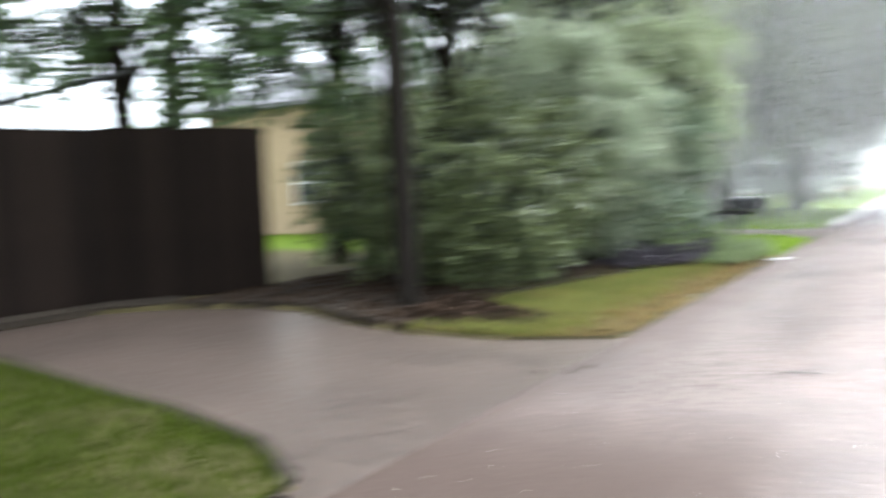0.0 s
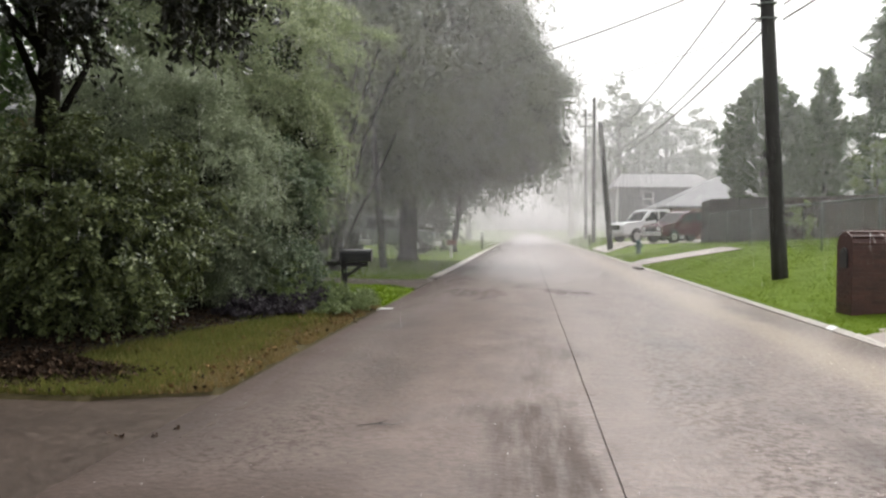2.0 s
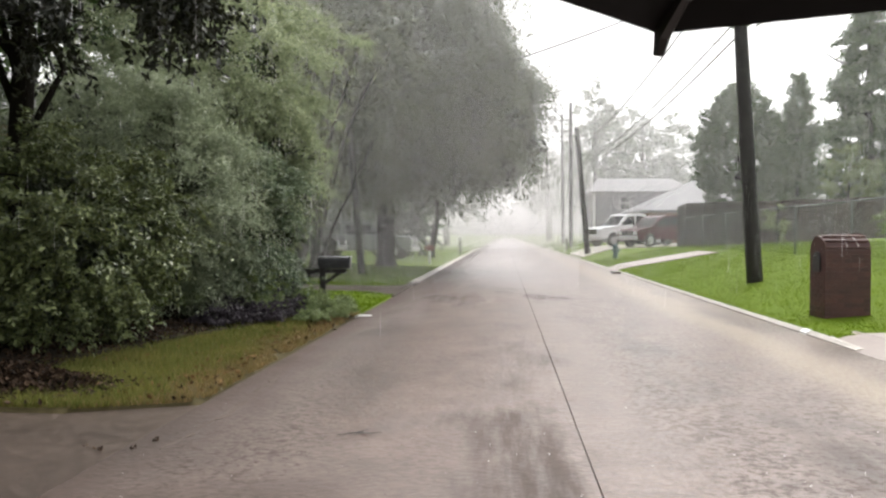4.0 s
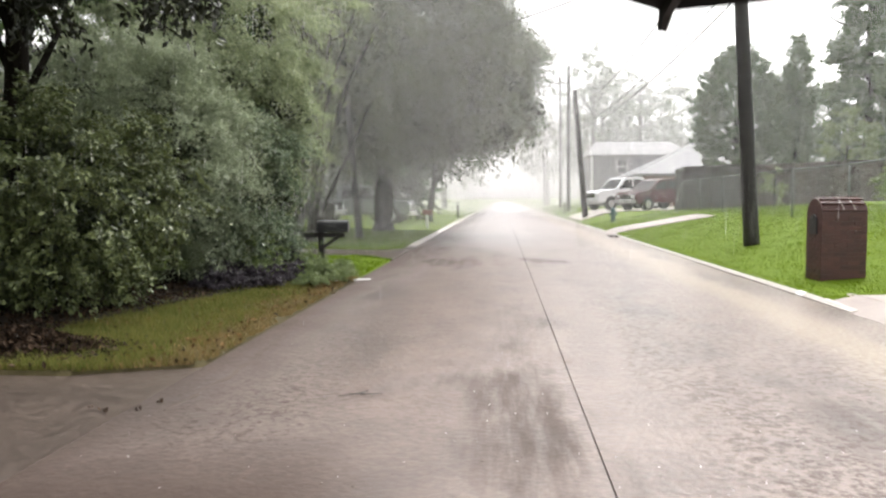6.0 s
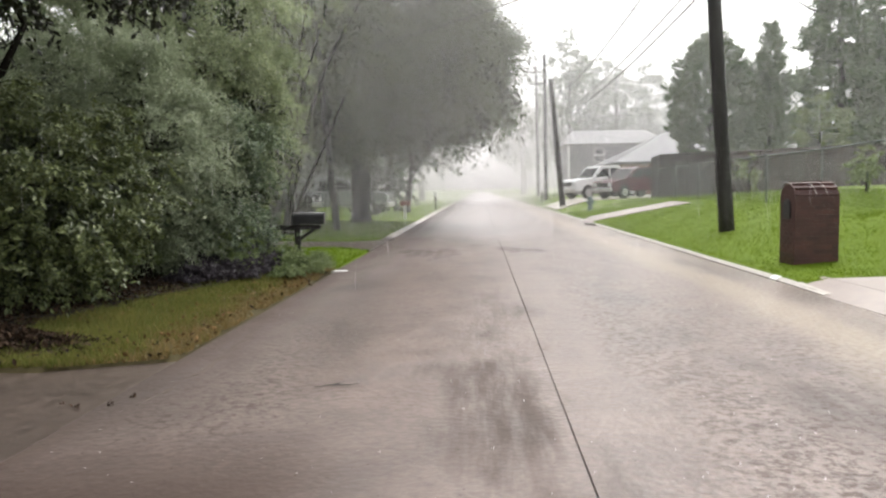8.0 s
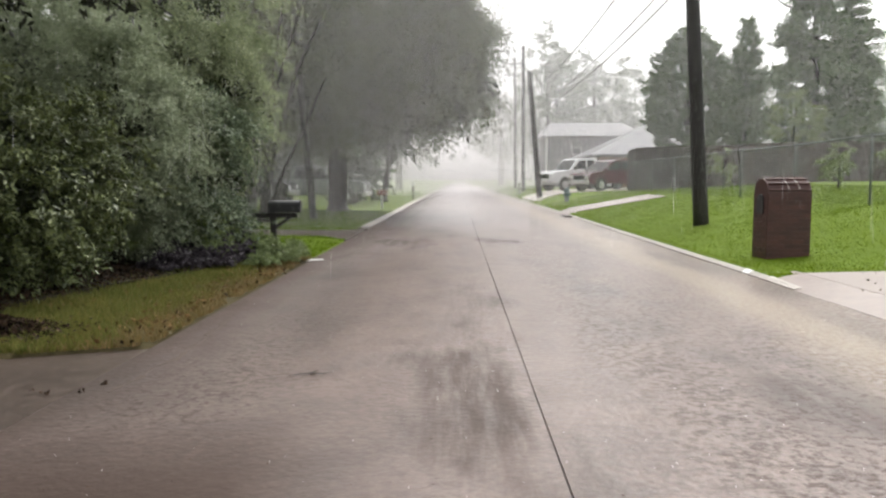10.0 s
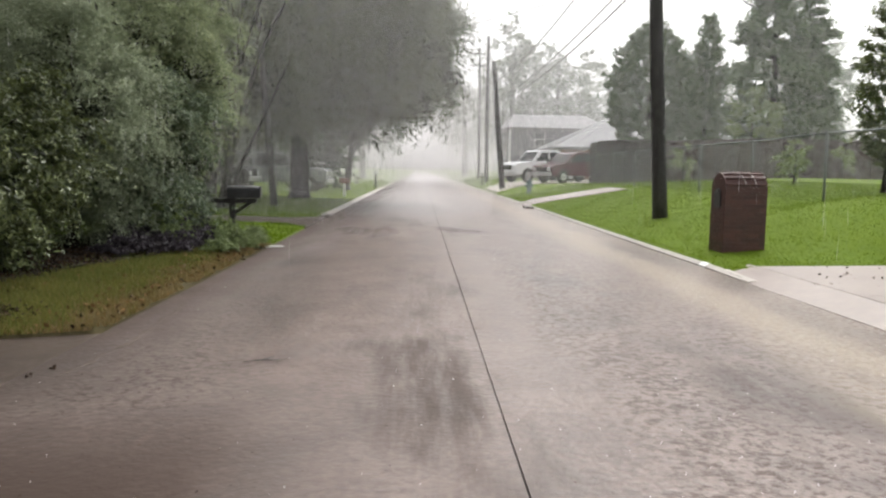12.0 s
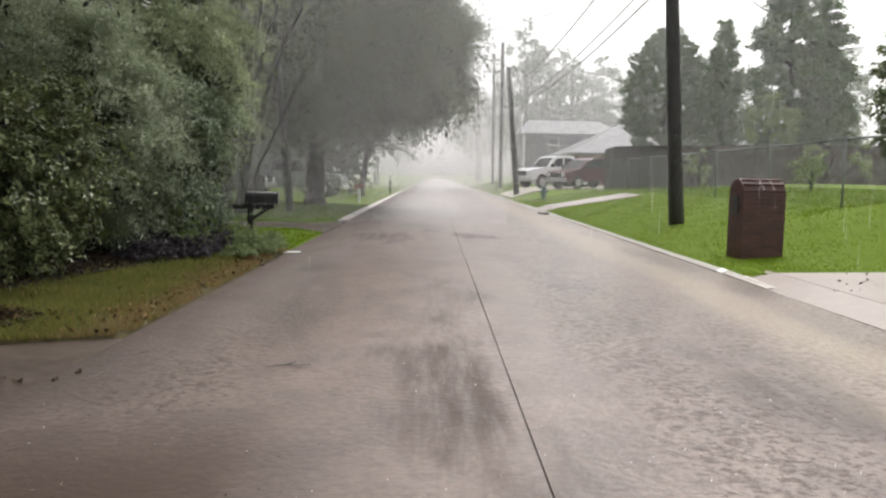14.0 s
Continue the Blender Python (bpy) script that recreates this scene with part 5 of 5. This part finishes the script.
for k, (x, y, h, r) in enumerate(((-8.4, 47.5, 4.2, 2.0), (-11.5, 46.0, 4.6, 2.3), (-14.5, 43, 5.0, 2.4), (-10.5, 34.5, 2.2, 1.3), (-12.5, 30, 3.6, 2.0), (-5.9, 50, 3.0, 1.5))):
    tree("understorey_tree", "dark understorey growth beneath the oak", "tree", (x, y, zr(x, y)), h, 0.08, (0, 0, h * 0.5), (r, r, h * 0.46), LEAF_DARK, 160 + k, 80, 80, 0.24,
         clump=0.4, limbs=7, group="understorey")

# soil edging, its dark colour also painting the shadow line of the lawn
edging = [(-2.75, 2.55), (-2.95, 2.86), (-3.4, 3.16), (-4.36, 3.43), (-5.1, 3.56), (-7.1, 3.92), (-9.2, 4.3)]
bm = bmesh.new()
tube(bm, [(x, y - 0.02, 0.02) for x, y in edging], [0.06] * len(edging), 7, 0.3)
tagged(part("lawn_edging", bm, SOIL), "dark soil edging that also draws the lawn edge's shadow by the driveway", "edging", kind="structure")

# small things by the far verge
sp = thing("small_mailbox", Matrix.Translation((-3.6, 39, zr(-3.6, 39))), "rust-red mailbox on a white post by the verge", "mailbox")
part("post", boxed((-0.06, -0.06, -0.1), (0.06, 0.06, 0.62), 0.01), TRIM, sp, "pale post")
part("box", boxed((-0.24, -0.12, 0.62), (0.24, 0.12, 0.86), 0.05), RUST, sp, "rust-red box")
for x, y in ((-3.15, 58), (4.95, 66)):
    q = thing("white_mailbox", Matrix.Translation((x, y, zr(x, y))), "white mailbox on a post in mist", "mailbox", "far mailboxes")
    part("post", boxed((-0.06, -0.06, -0.1), (0.06, 0.06, 0.95), 0.01), POLE, q)
    part("box", boxed((-0.14, -0.26, 0.95), (0.14, 0.26, 1.25), 0.06), TRIM, q, "white metal box")

# ---------------- grass, litter ----------------
def blades(name, count, area, mat, label, seed, h=(0.04, 0.1), w=0.008, where=None):
    """Single bent blades, scattered over a stretch of ground."""
    rng = np.random.default_rng(seed)
    x0, x1, y0, y1 = area
    x, y = rng.uniform(x0, x1, count), y0 + (y1 - y0) * rng.uniform(0, 1, count) ** 1.35
    ok = ground_z(x, y) > -0.05
    if where is not None:
        ok &= where(x, y)
    x, y = x[ok], y[ok]
    n = len(x)
    z = ground_z(x, y) - 0.01
    hh, a = rng.uniform(*h, n), rng.uniform(0, 2 * np.pi, n)
    far = 1 + np.clip(y - 10, 0, 30) * 0.05
    dx, dy = np.cos(a) * w * far, np.sin(a) * w * far
    lx, ly = rng.normal(0, 0.4, n) * hh, rng.normal(0, 0.4, n) * hh
    v = np.stack([np.stack([x - dx, y - dy, z], 1), np.stack([x + dx, y + dy, z], 1), np.stack([x + lx, y + ly, z + hh], 1)], 1)
    ob = new(name, array_mesh(name, v.reshape(-1, 3), np.arange(3 * n).reshape(n, 3), mat))
    return tagged(ob, label, "grass", kind="stuff")


hashed = lambda x, y: np.abs(np.sin(x * 913.7 + y * 517.3) * 437.5) % 1.0
fringe = lambda x, y: x < -2.66 + 0.12 * np.sin(y * 3.1) * np.sin(y * 1.37 + 1) + 0.05 * np.sin(y * 9.7)
clear_bed = lambda x, y: fringe(x, y) & ~((x < -3.5 - 0.75 * hashed(x, y) ** 2 - (14.5 - y) * 0.17) & (y > 8.0)) & ~((x < -4.7) & (y < 8.1))
worn = lambda x, y: hashed(y, x) < np.exp(-((x + 2.75) / 0.55) ** 2) * 0.9 + 0.12
blades("verge_grass", 95000, (-6.0, -2.5, 6.4, 14.7), FRESH, "yellow-green ragged verge grass", 5, (0.03, 0.11), 0.006, lambda x, y: clear_bed(x, y) & ~worn(x, y))
blades("verge_grass", 95000, (-6.0, -2.5, 6.4, 14.7), VERGE, "straw-brown worn grass along the road edge", 16, (0.02, 0.08), 0.006, lambda x, y: clear_bed(x, y) & worn(x, y))
blades("verge_grass", 12000, (-4.6, -2.4, 6.4, 14.7), FRESH, "taller ragged tufts in the verge", 15, (0.08, 0.17), 0.005,
       lambda x, y: clear_bed(x, y) & (np.sin(x * 6.1 + 2 * np.sin(y * 2.3)) * np.sin(y * 4.7 + x) > 0.45))
blades("lawn_grass", 150000, (-9.5, -2.6, -6.0, 4.3), LAWN_SHADED, "wet lawn grass by the driveway, coloured darker for tree shade", 6, (0.04, 0.11), 0.008)
blades("lawn_grass", 40000, (-9.0, -2.6, 15.0, 36.0), BLADE, "bright green grass on the far verge", 7, (0.03, 0.07))
blades("lawn_grass", 170000, (4.45, 16.0, 11.7, 44.0), BLADE, "bright green wet lawn grass", 8, (0.018, 0.04), 0.007)

rng = np.random.default_rng(9)
bed = [(-8.6, 7.06), (-7.5, 7.48), (-6.7, 7.41), (-5.6, 6.81), (-4.8, 6.6), (-4.45, 7.4), (-4.9, 8.8), (-4.5, 10.6), (-4.0, 12.0), (-3.4, 13.6), (-3.3, 15.2), (-9.0, 15.4)]
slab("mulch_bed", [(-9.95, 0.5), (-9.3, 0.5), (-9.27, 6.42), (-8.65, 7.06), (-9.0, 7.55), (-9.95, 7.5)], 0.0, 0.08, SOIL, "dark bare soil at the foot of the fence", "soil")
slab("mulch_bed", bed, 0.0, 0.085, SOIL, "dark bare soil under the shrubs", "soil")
cx, cy = rng.uniform(-9, -2.4, 24000), rng.uniform(6.2, 15, 24000)
pile = (np.hypot((cx + 4.45) / 0.75, (cy - 7.25) / 0.55) < rng.uniform(0.3, 1.1, len(cx)))
under = inside(bed, cx, cy) & (rng.uniform(0, 1, len(cx)) < 0.5)
stray = (rng.uniform(0, 1, len(cx)) < 0.004 + 0.03 * np.exp(-((cx + 2.75) / 0.22) ** 2)) & (cx < -2.55) & ((ground_z(cx, cy) > 0) | (rng.uniform(0, 1, len(cx)) < 0.12))
ok = pile | under | stray
cx, cy = cx[ok], cy[ok]
cz = np.where(inside(bed, cx, cy), 0.095, np.where(ground_z(cx, cy) < 0, 0.03, ground_z(cx, cy) + 0.03)) + np.clip(0.12 - 0.2 * np.hypot(cx + 4.45, cy - 7.25), 0, 1) * rng.uniform(0, 1, len(cx))
px_, py_ = -4.5 + rng.normal(0, 0.38, 2600), 7.22 + rng.normal(0, 0.26, 2600)
cx, cy = np.concatenate([cx, px_]), np.concatenate([cy, py_])
cz = np.concatenate([cz, 0.08 + np.exp(-((px_ + 4.5) / 0.5) ** 2 - ((py_ - 7.22) / 0.35) ** 2) * 0.21 * rng.uniform(0.3, 1, 2600)])
litter = leaves("leaf_litter", np.stack([cx, cy, cz], 1), 0.07, MULCH, rng, 1.8, np.tile([0.0, 0, -0.2], (len(cx), 1)), 0.0)
tagged(litter, "dark wet fallen leaves under the shrubs", "leaf litter", kind="stuff")
vx_, vy_ = rng.uniform(-5.0, -2.6, 1500), rng.uniform(6.5, 14.3, 1500)
keep = clear_bed(vx_, vy_) & (rng.uniform(0, 1, 1500) < 0.12 + 0.6 * np.exp(-((vx_ + 2.9) / 0.4) ** 2))
vx_, vy_ = vx_[keep], vy_[keep]
tagged(leaves("brown_leaf_litter", np.stack([vx_, vy_, ground_z(vx_, vy_) + 0.05], 1), 0.055, BROWNLEAF, rng, 1.7, np.tile([0.0, 0, 0], (len(vx_), 1)), 0.0),
       "brown fallen leaves in the verge grass", "leaf litter", kind="stuff")
tagged(part("puddle", boxed((-2.5, 36.4, -0.02), (-0.9, 37.1, 0.022), 0.004), JOINT), "dark wet patch in the gutter", "puddle")
n = 90
fx, fy = rng.uniform(4.7, 9.5, n), rng.uniform(8.5, 12.0, n)
scatter = leaves("fallen_leaves", np.stack([fx, fy, land(fx, fy) + 0.035], 1), 0.042, MULCH, rng, 1.8, np.tile([0.0, 0, 0], (n, 1)), 0.0)
tagged(scatter, "brown fallen leaves on the pale driveway", "leaf litter", kind="stuff")

# ---------------- rain ----------------
def rain_lines(name, label, seed, y0, y1, count, cover, a0=-0.68, a1=0.6):
    """Fine lines of falling rain, spread evenly across the street's width between two distances."""
    rng = np.random.default_rng(seed)
    y = y0 + (y1 - y0) * rng.uniform(0, 1, count) ** 0.6
    a = (np.arange(count) + rng.uniform(0, 1, count)) / count * (a1 - a0) + a0
    x = np.tan(a) * y - 0.07
    w = cover * (a1 - a0) / count * y / np.cos(a) / 2 * rng.uniform(0.5, 1.5, count)
    top = 0.5 * y + 5
    zero = np.zeros(count)
    v = np.stack([np.stack([x - w, y, zero], 1), np.stack([x + w, y, zero], 1), np.stack([x + w, y, top], 1), np.stack([x - w, y, top], 1)], 1)
    ob = new(name, array_mesh(name, v.reshape(-1, 3), np.arange(4 * count).reshape(count, 4), RAINDROP))
    return tagged(ob, label, "rain", kind="stuff")


def raindrops(name, label, seed, y0, y1, count, length, width):
    """Short bright streaks of single drops close by."""
    rng = np.random.default_rng(seed)
    y = rng.uniform(y0, y1, count)
    x = rng.uniform(-0.6, 0.6, count) * (y + 1)
    z = rng.uniform(0.1, 1, count) * (0.36 * y + 1.5)
    ln, lean = length * rng.uniform(0.5, 1.4, count), rng.normal(0, 0.03, count)
    v = np.stack([np.stack([x - width / 2, y, z], 1), np.stack([x + width / 2, y, z], 1), np.stack([x + lean * ln, y, z + ln], 1)], 1)
    ob = new(name, array_mesh(name, v.reshape(-1, 3), np.arange(3 * count).reshape(count, 3), RAINDROP))
    return tagged(ob, label, "rain", kind="stuff")


raindrops("raindrops", "single bright raindrops falling close by", 200, 7, 26, 900, 0.32, 0.0018)
rain_lines("rain_lines", "fine lines of falling rain over the street", 201, 10, 40, 60000, 0.1)
# left side only: rain lines added as haze to lighten the oak
rain_lines("rain_lines", "extra veil of rain lines added to pale the oak", 205, 19, 25.5, 40000, 0.15, -0.6, 0.09)
rain_lines("rain_lines", "thin curtain of rain before the far trees", 206, 37, 43.2, 50000, 0.05)
rain_lines("rain_lines", "dense curtain of rain down the street", 202, 58, 76, 60000, 0.2)
rain_lines("rain_lines", "far grey curtain of rain", 203, 72, 108, 60000, 0.68)

# drops bursting on the concrete
rng = np.random.default_rng(210)
n = 500
sy = 2.6 + 14 * rng.uniform(0, 1, n) ** 1.5
sxs = rng.uniform(-2.5, 4.1, n)
sz = 0.034 - 0.0032 * (sxs - CENTRE) ** 2
sh, sw = rng.uniform(0.004, 0.016, n), rng.uniform(0.001, 0.003, n)
sv = np.stack([np.stack([sxs - sw, sy, sz], 1), np.stack([sxs + sw, sy, sz], 1), np.stack([sxs + rng.normal(0, 0.006, n), sy, sz + sh], 1)], 1)
splash = new("rain_splashes", array_mesh("rain_splashes", sv.reshape(-1, 3), np.arange(3 * n).reshape(n, 3), RAINDROP))
tagged(splash, "tiny splashes of rain on the wet road", "rain", kind="stuff")
n = 420
gy, gxs = 2.8 + 9 * rng.uniform(0, 1, n) ** 1.4, rng.uniform(-2.55, 3.9, n)
gzs = 0.04 - 0.0032 * (gxs - CENTRE) ** 2
ga, gl = rng.uniform(0, 6.28, n), rng.uniform(0.004, 0.014, n)
gv = np.stack([np.stack([gxs + np.cos(ga + k) * gl * q, gy + np.sin(ga + k) * gl * q, gzs + 0.003 * (k == 0)], 1) for k, q in ((0, 1), (1.5, 0.5), (3.1, 1), (4.7, 0.5))], 1)
grit = new("road_grit", array_mesh("road_grit", gv.reshape(-1, 3), np.arange(4 * n).reshape(n, 4), MULCH))
tagged(grit, "dark leaf scraps and grit on the wet road", "leaf litter", kind="stuff")

bm = bmesh.new()
tube(bm, [(-1.26, 5.8, 0.035), (-1.14, 5.84, 0.042), (-1.03, 5.83, 0.044), (-0.95, 5.88, 0.04)], [0.002, 0.005, 0.005, 0.002], 6)
tube(bm, [(-1.12, 5.84, 0.042), (-1.06, 5.92, 0.05)], [0.006, 0.003], 5)
tagged(part("twig", bm, JOINT, smooth=True), "small dark wet twig lying on the road", "twig")
for k, (x, y) in enumerate(((-2.92, 5.42), (-2.78, 5.36), (-2.58, 5.4), (-2.5, 5.62))):
    rr = np.random.default_rng(300 + k)
    spots = np.array([x, y, 0.02]) + rr.normal(size=(6, 3)) * np.array([0.014, 0.012, 0.004])
    tagged(leaves("leaf_clump", spots, 0.035, MULCH, rr, 1.7, np.tile([0.0, 0, 0], (6, 1)), 0.0), "little clump of dark wet leaves on concrete", "leaf litter", "leaf clumps")

# ---------------- umbrella ----------------
umbrella = thing("umbrella", pose(-0.085, 0.012, 0, 0, 0, 4.2) @ pose(0.067, 0.28, 1.522, 0, -1.5, 0) @ pose(-0.067, -0.28, -1.522), "open black umbrella leaning slightly on its long shaft", "umbrella")
RIM_Z, UC, UR = 1.522, Vector((0.2, -0.2)), 0.498
uv, uf = [], []
NR, NS = 10, 12
gore = math.pi / 4
for k in range(8 * NS):
    a = math.radians(105.5) + k * gore / NS
    f = (k % NS) / NS
    scallop = math.sin(math.pi * f)
    for i in range(NR + 1):
        r = i / NR
        chord = math.cos(gore / 2) / math.cos((f - 0.5) * gore)
        rad = UR * r * (chord * (1 - 0.03 * scallop * r))
        uv.append((UC.x + rad * math.cos(a), UC.y + rad * math.sin(a), RIM_Z + 0.16 * (1 - r ** 1.9) + 0.004 * scallop * r))
for k in range(8 * NS):
    for i in range(NR):
        p, q = k * (NR + 1) + i, ((k + 1) % (8 * NS)) * (NR + 1) + i
        uf.append((p, p + 1, q + 1, q))
canopy = new("canopy", array_mesh("canopy", np.array(uv), np.array(uf), CANOPY, True))
canopy.parent = umbrella
md = canopy.modifiers.new("cloth", "SOLIDIFY")
md.thickness = 0.0012
for k in range(8):
    a = math.radians(105.5) + k * gore
    at = lambda r, dz: (UC.x + UR * r * math.cos(a), UC.y + UR * r * math.sin(a), RIM_Z + 0.16 * (1 - min(r, 1) ** 1.9) + dz)
    bm = bmesh.new()
    tube(bm, [at(r, -0.0035) for r in (0.03, 0.2, 0.4, 0.6, 0.8, 0.9, 0.97)], [0.002] * 7, 6)
    rib = part("rib", bm, BLACK, umbrella, smooth=True)
    bm = bmesh.new()
    tube(bm, [at(0.96, -0.002), at(0.995, -0.003), at(1.0, -0.007)], [0.0018, 0.0026, 0.0016], 6)
    part("rib_tip", bm, BLACK, rib)
    bm = bmesh.new()
    tube(bm, [(UC.x, UC.y, RIM_Z - 0.09), at(0.5, -0.005)], [0.0018, 0.0018], 6)
    part("stretcher", bm, GALV, umbrella)
bm = bmesh.new()
tube(bm, [(UC.x, UC.y, 0.0), (UC.x, UC.y, 0.9), (UC.x, UC.y, RIM_Z + 0.2)], [0.007, 0.006, 0.004], 10)
part("shaft", bm, BLACK, umbrella, smooth=True)
bm = bmesh.new()
tube(bm, [(UC.x, UC.y, 0.7), (UC.x, UC.y, 0.74), (UC.x, UC.y, 0.84), (UC.x, UC.y, 0.87)], [0.012, 0.016, 0.015, 0.01], 12)
part("handle", bm, BLACK, umbrella, "black grip", True)

# ---------------- bricks of the mailbox ----------------
brick_mesh = bpy.data.meshes.new("brick")
bm = boxed((0, 0, 0), (0.2, 0.02, 0.062), 0.004)
bm.to_mesh(brick_mesh), bm.free()
brick_mesh.materials.append(BRICK)
half_mesh = bpy.data.meshes.new("brick")
bm = boxed((0, 0, 0), (0.095, 0.02, 0.062), 0.004)
bm.to_mesh(half_mesh), bm.free()
half_mesh.materials.append(BRICK)
course = 0.0715


def lay(m, mesh):
    o = new("brick", mesh)
    o.parent, o.matrix_basis = brick_mailbox, m
    return o


for row in range(int(MH / course)):
    z = row * course + 0.004
    for side, width in (("front", MW), ("road", MD)):
        pos, first = 0.004, row % 2
        while pos < width - 0.05:
            mesh, step = (half_mesh, 0.104) if (first or width - pos < 0.2) else (brick_mesh, 0.21)
            first = False
            if side == "front":
                lay(Matrix.Translation((pos, -0.004, z)), mesh)
            elif not (0.74 < z < 1.1 and pos + step > R - 0.13 and pos < R + 0.13):
                lay(Matrix.Translation((-0.004, pos + (0.2 if mesh is brick_mesh else 0.095), z)) @ Matrix.Rotation(-math.pi / 2, 4, "Z"), mesh)
            pos += step
for k in range(7):
    a = math.pi * (1 - (k + 0.5) / 7)
    for i in range(3):
        lay(Matrix.Translation((0.02 + i * 0.235, R + (R - 0.011) * math.cos(a), MH + (R * 0.88 - 0.011) * math.sin(a))) @ Matrix.Rotation(a - math.pi / 2, 4, "X")
            @ Matrix.Diagonal((1.13, 1, 1.35, 1)) @ Matrix.Translation((0, -0.01, -0.031)) @ Matrix.Rotation(0, 4, "X"), brick_mesh)
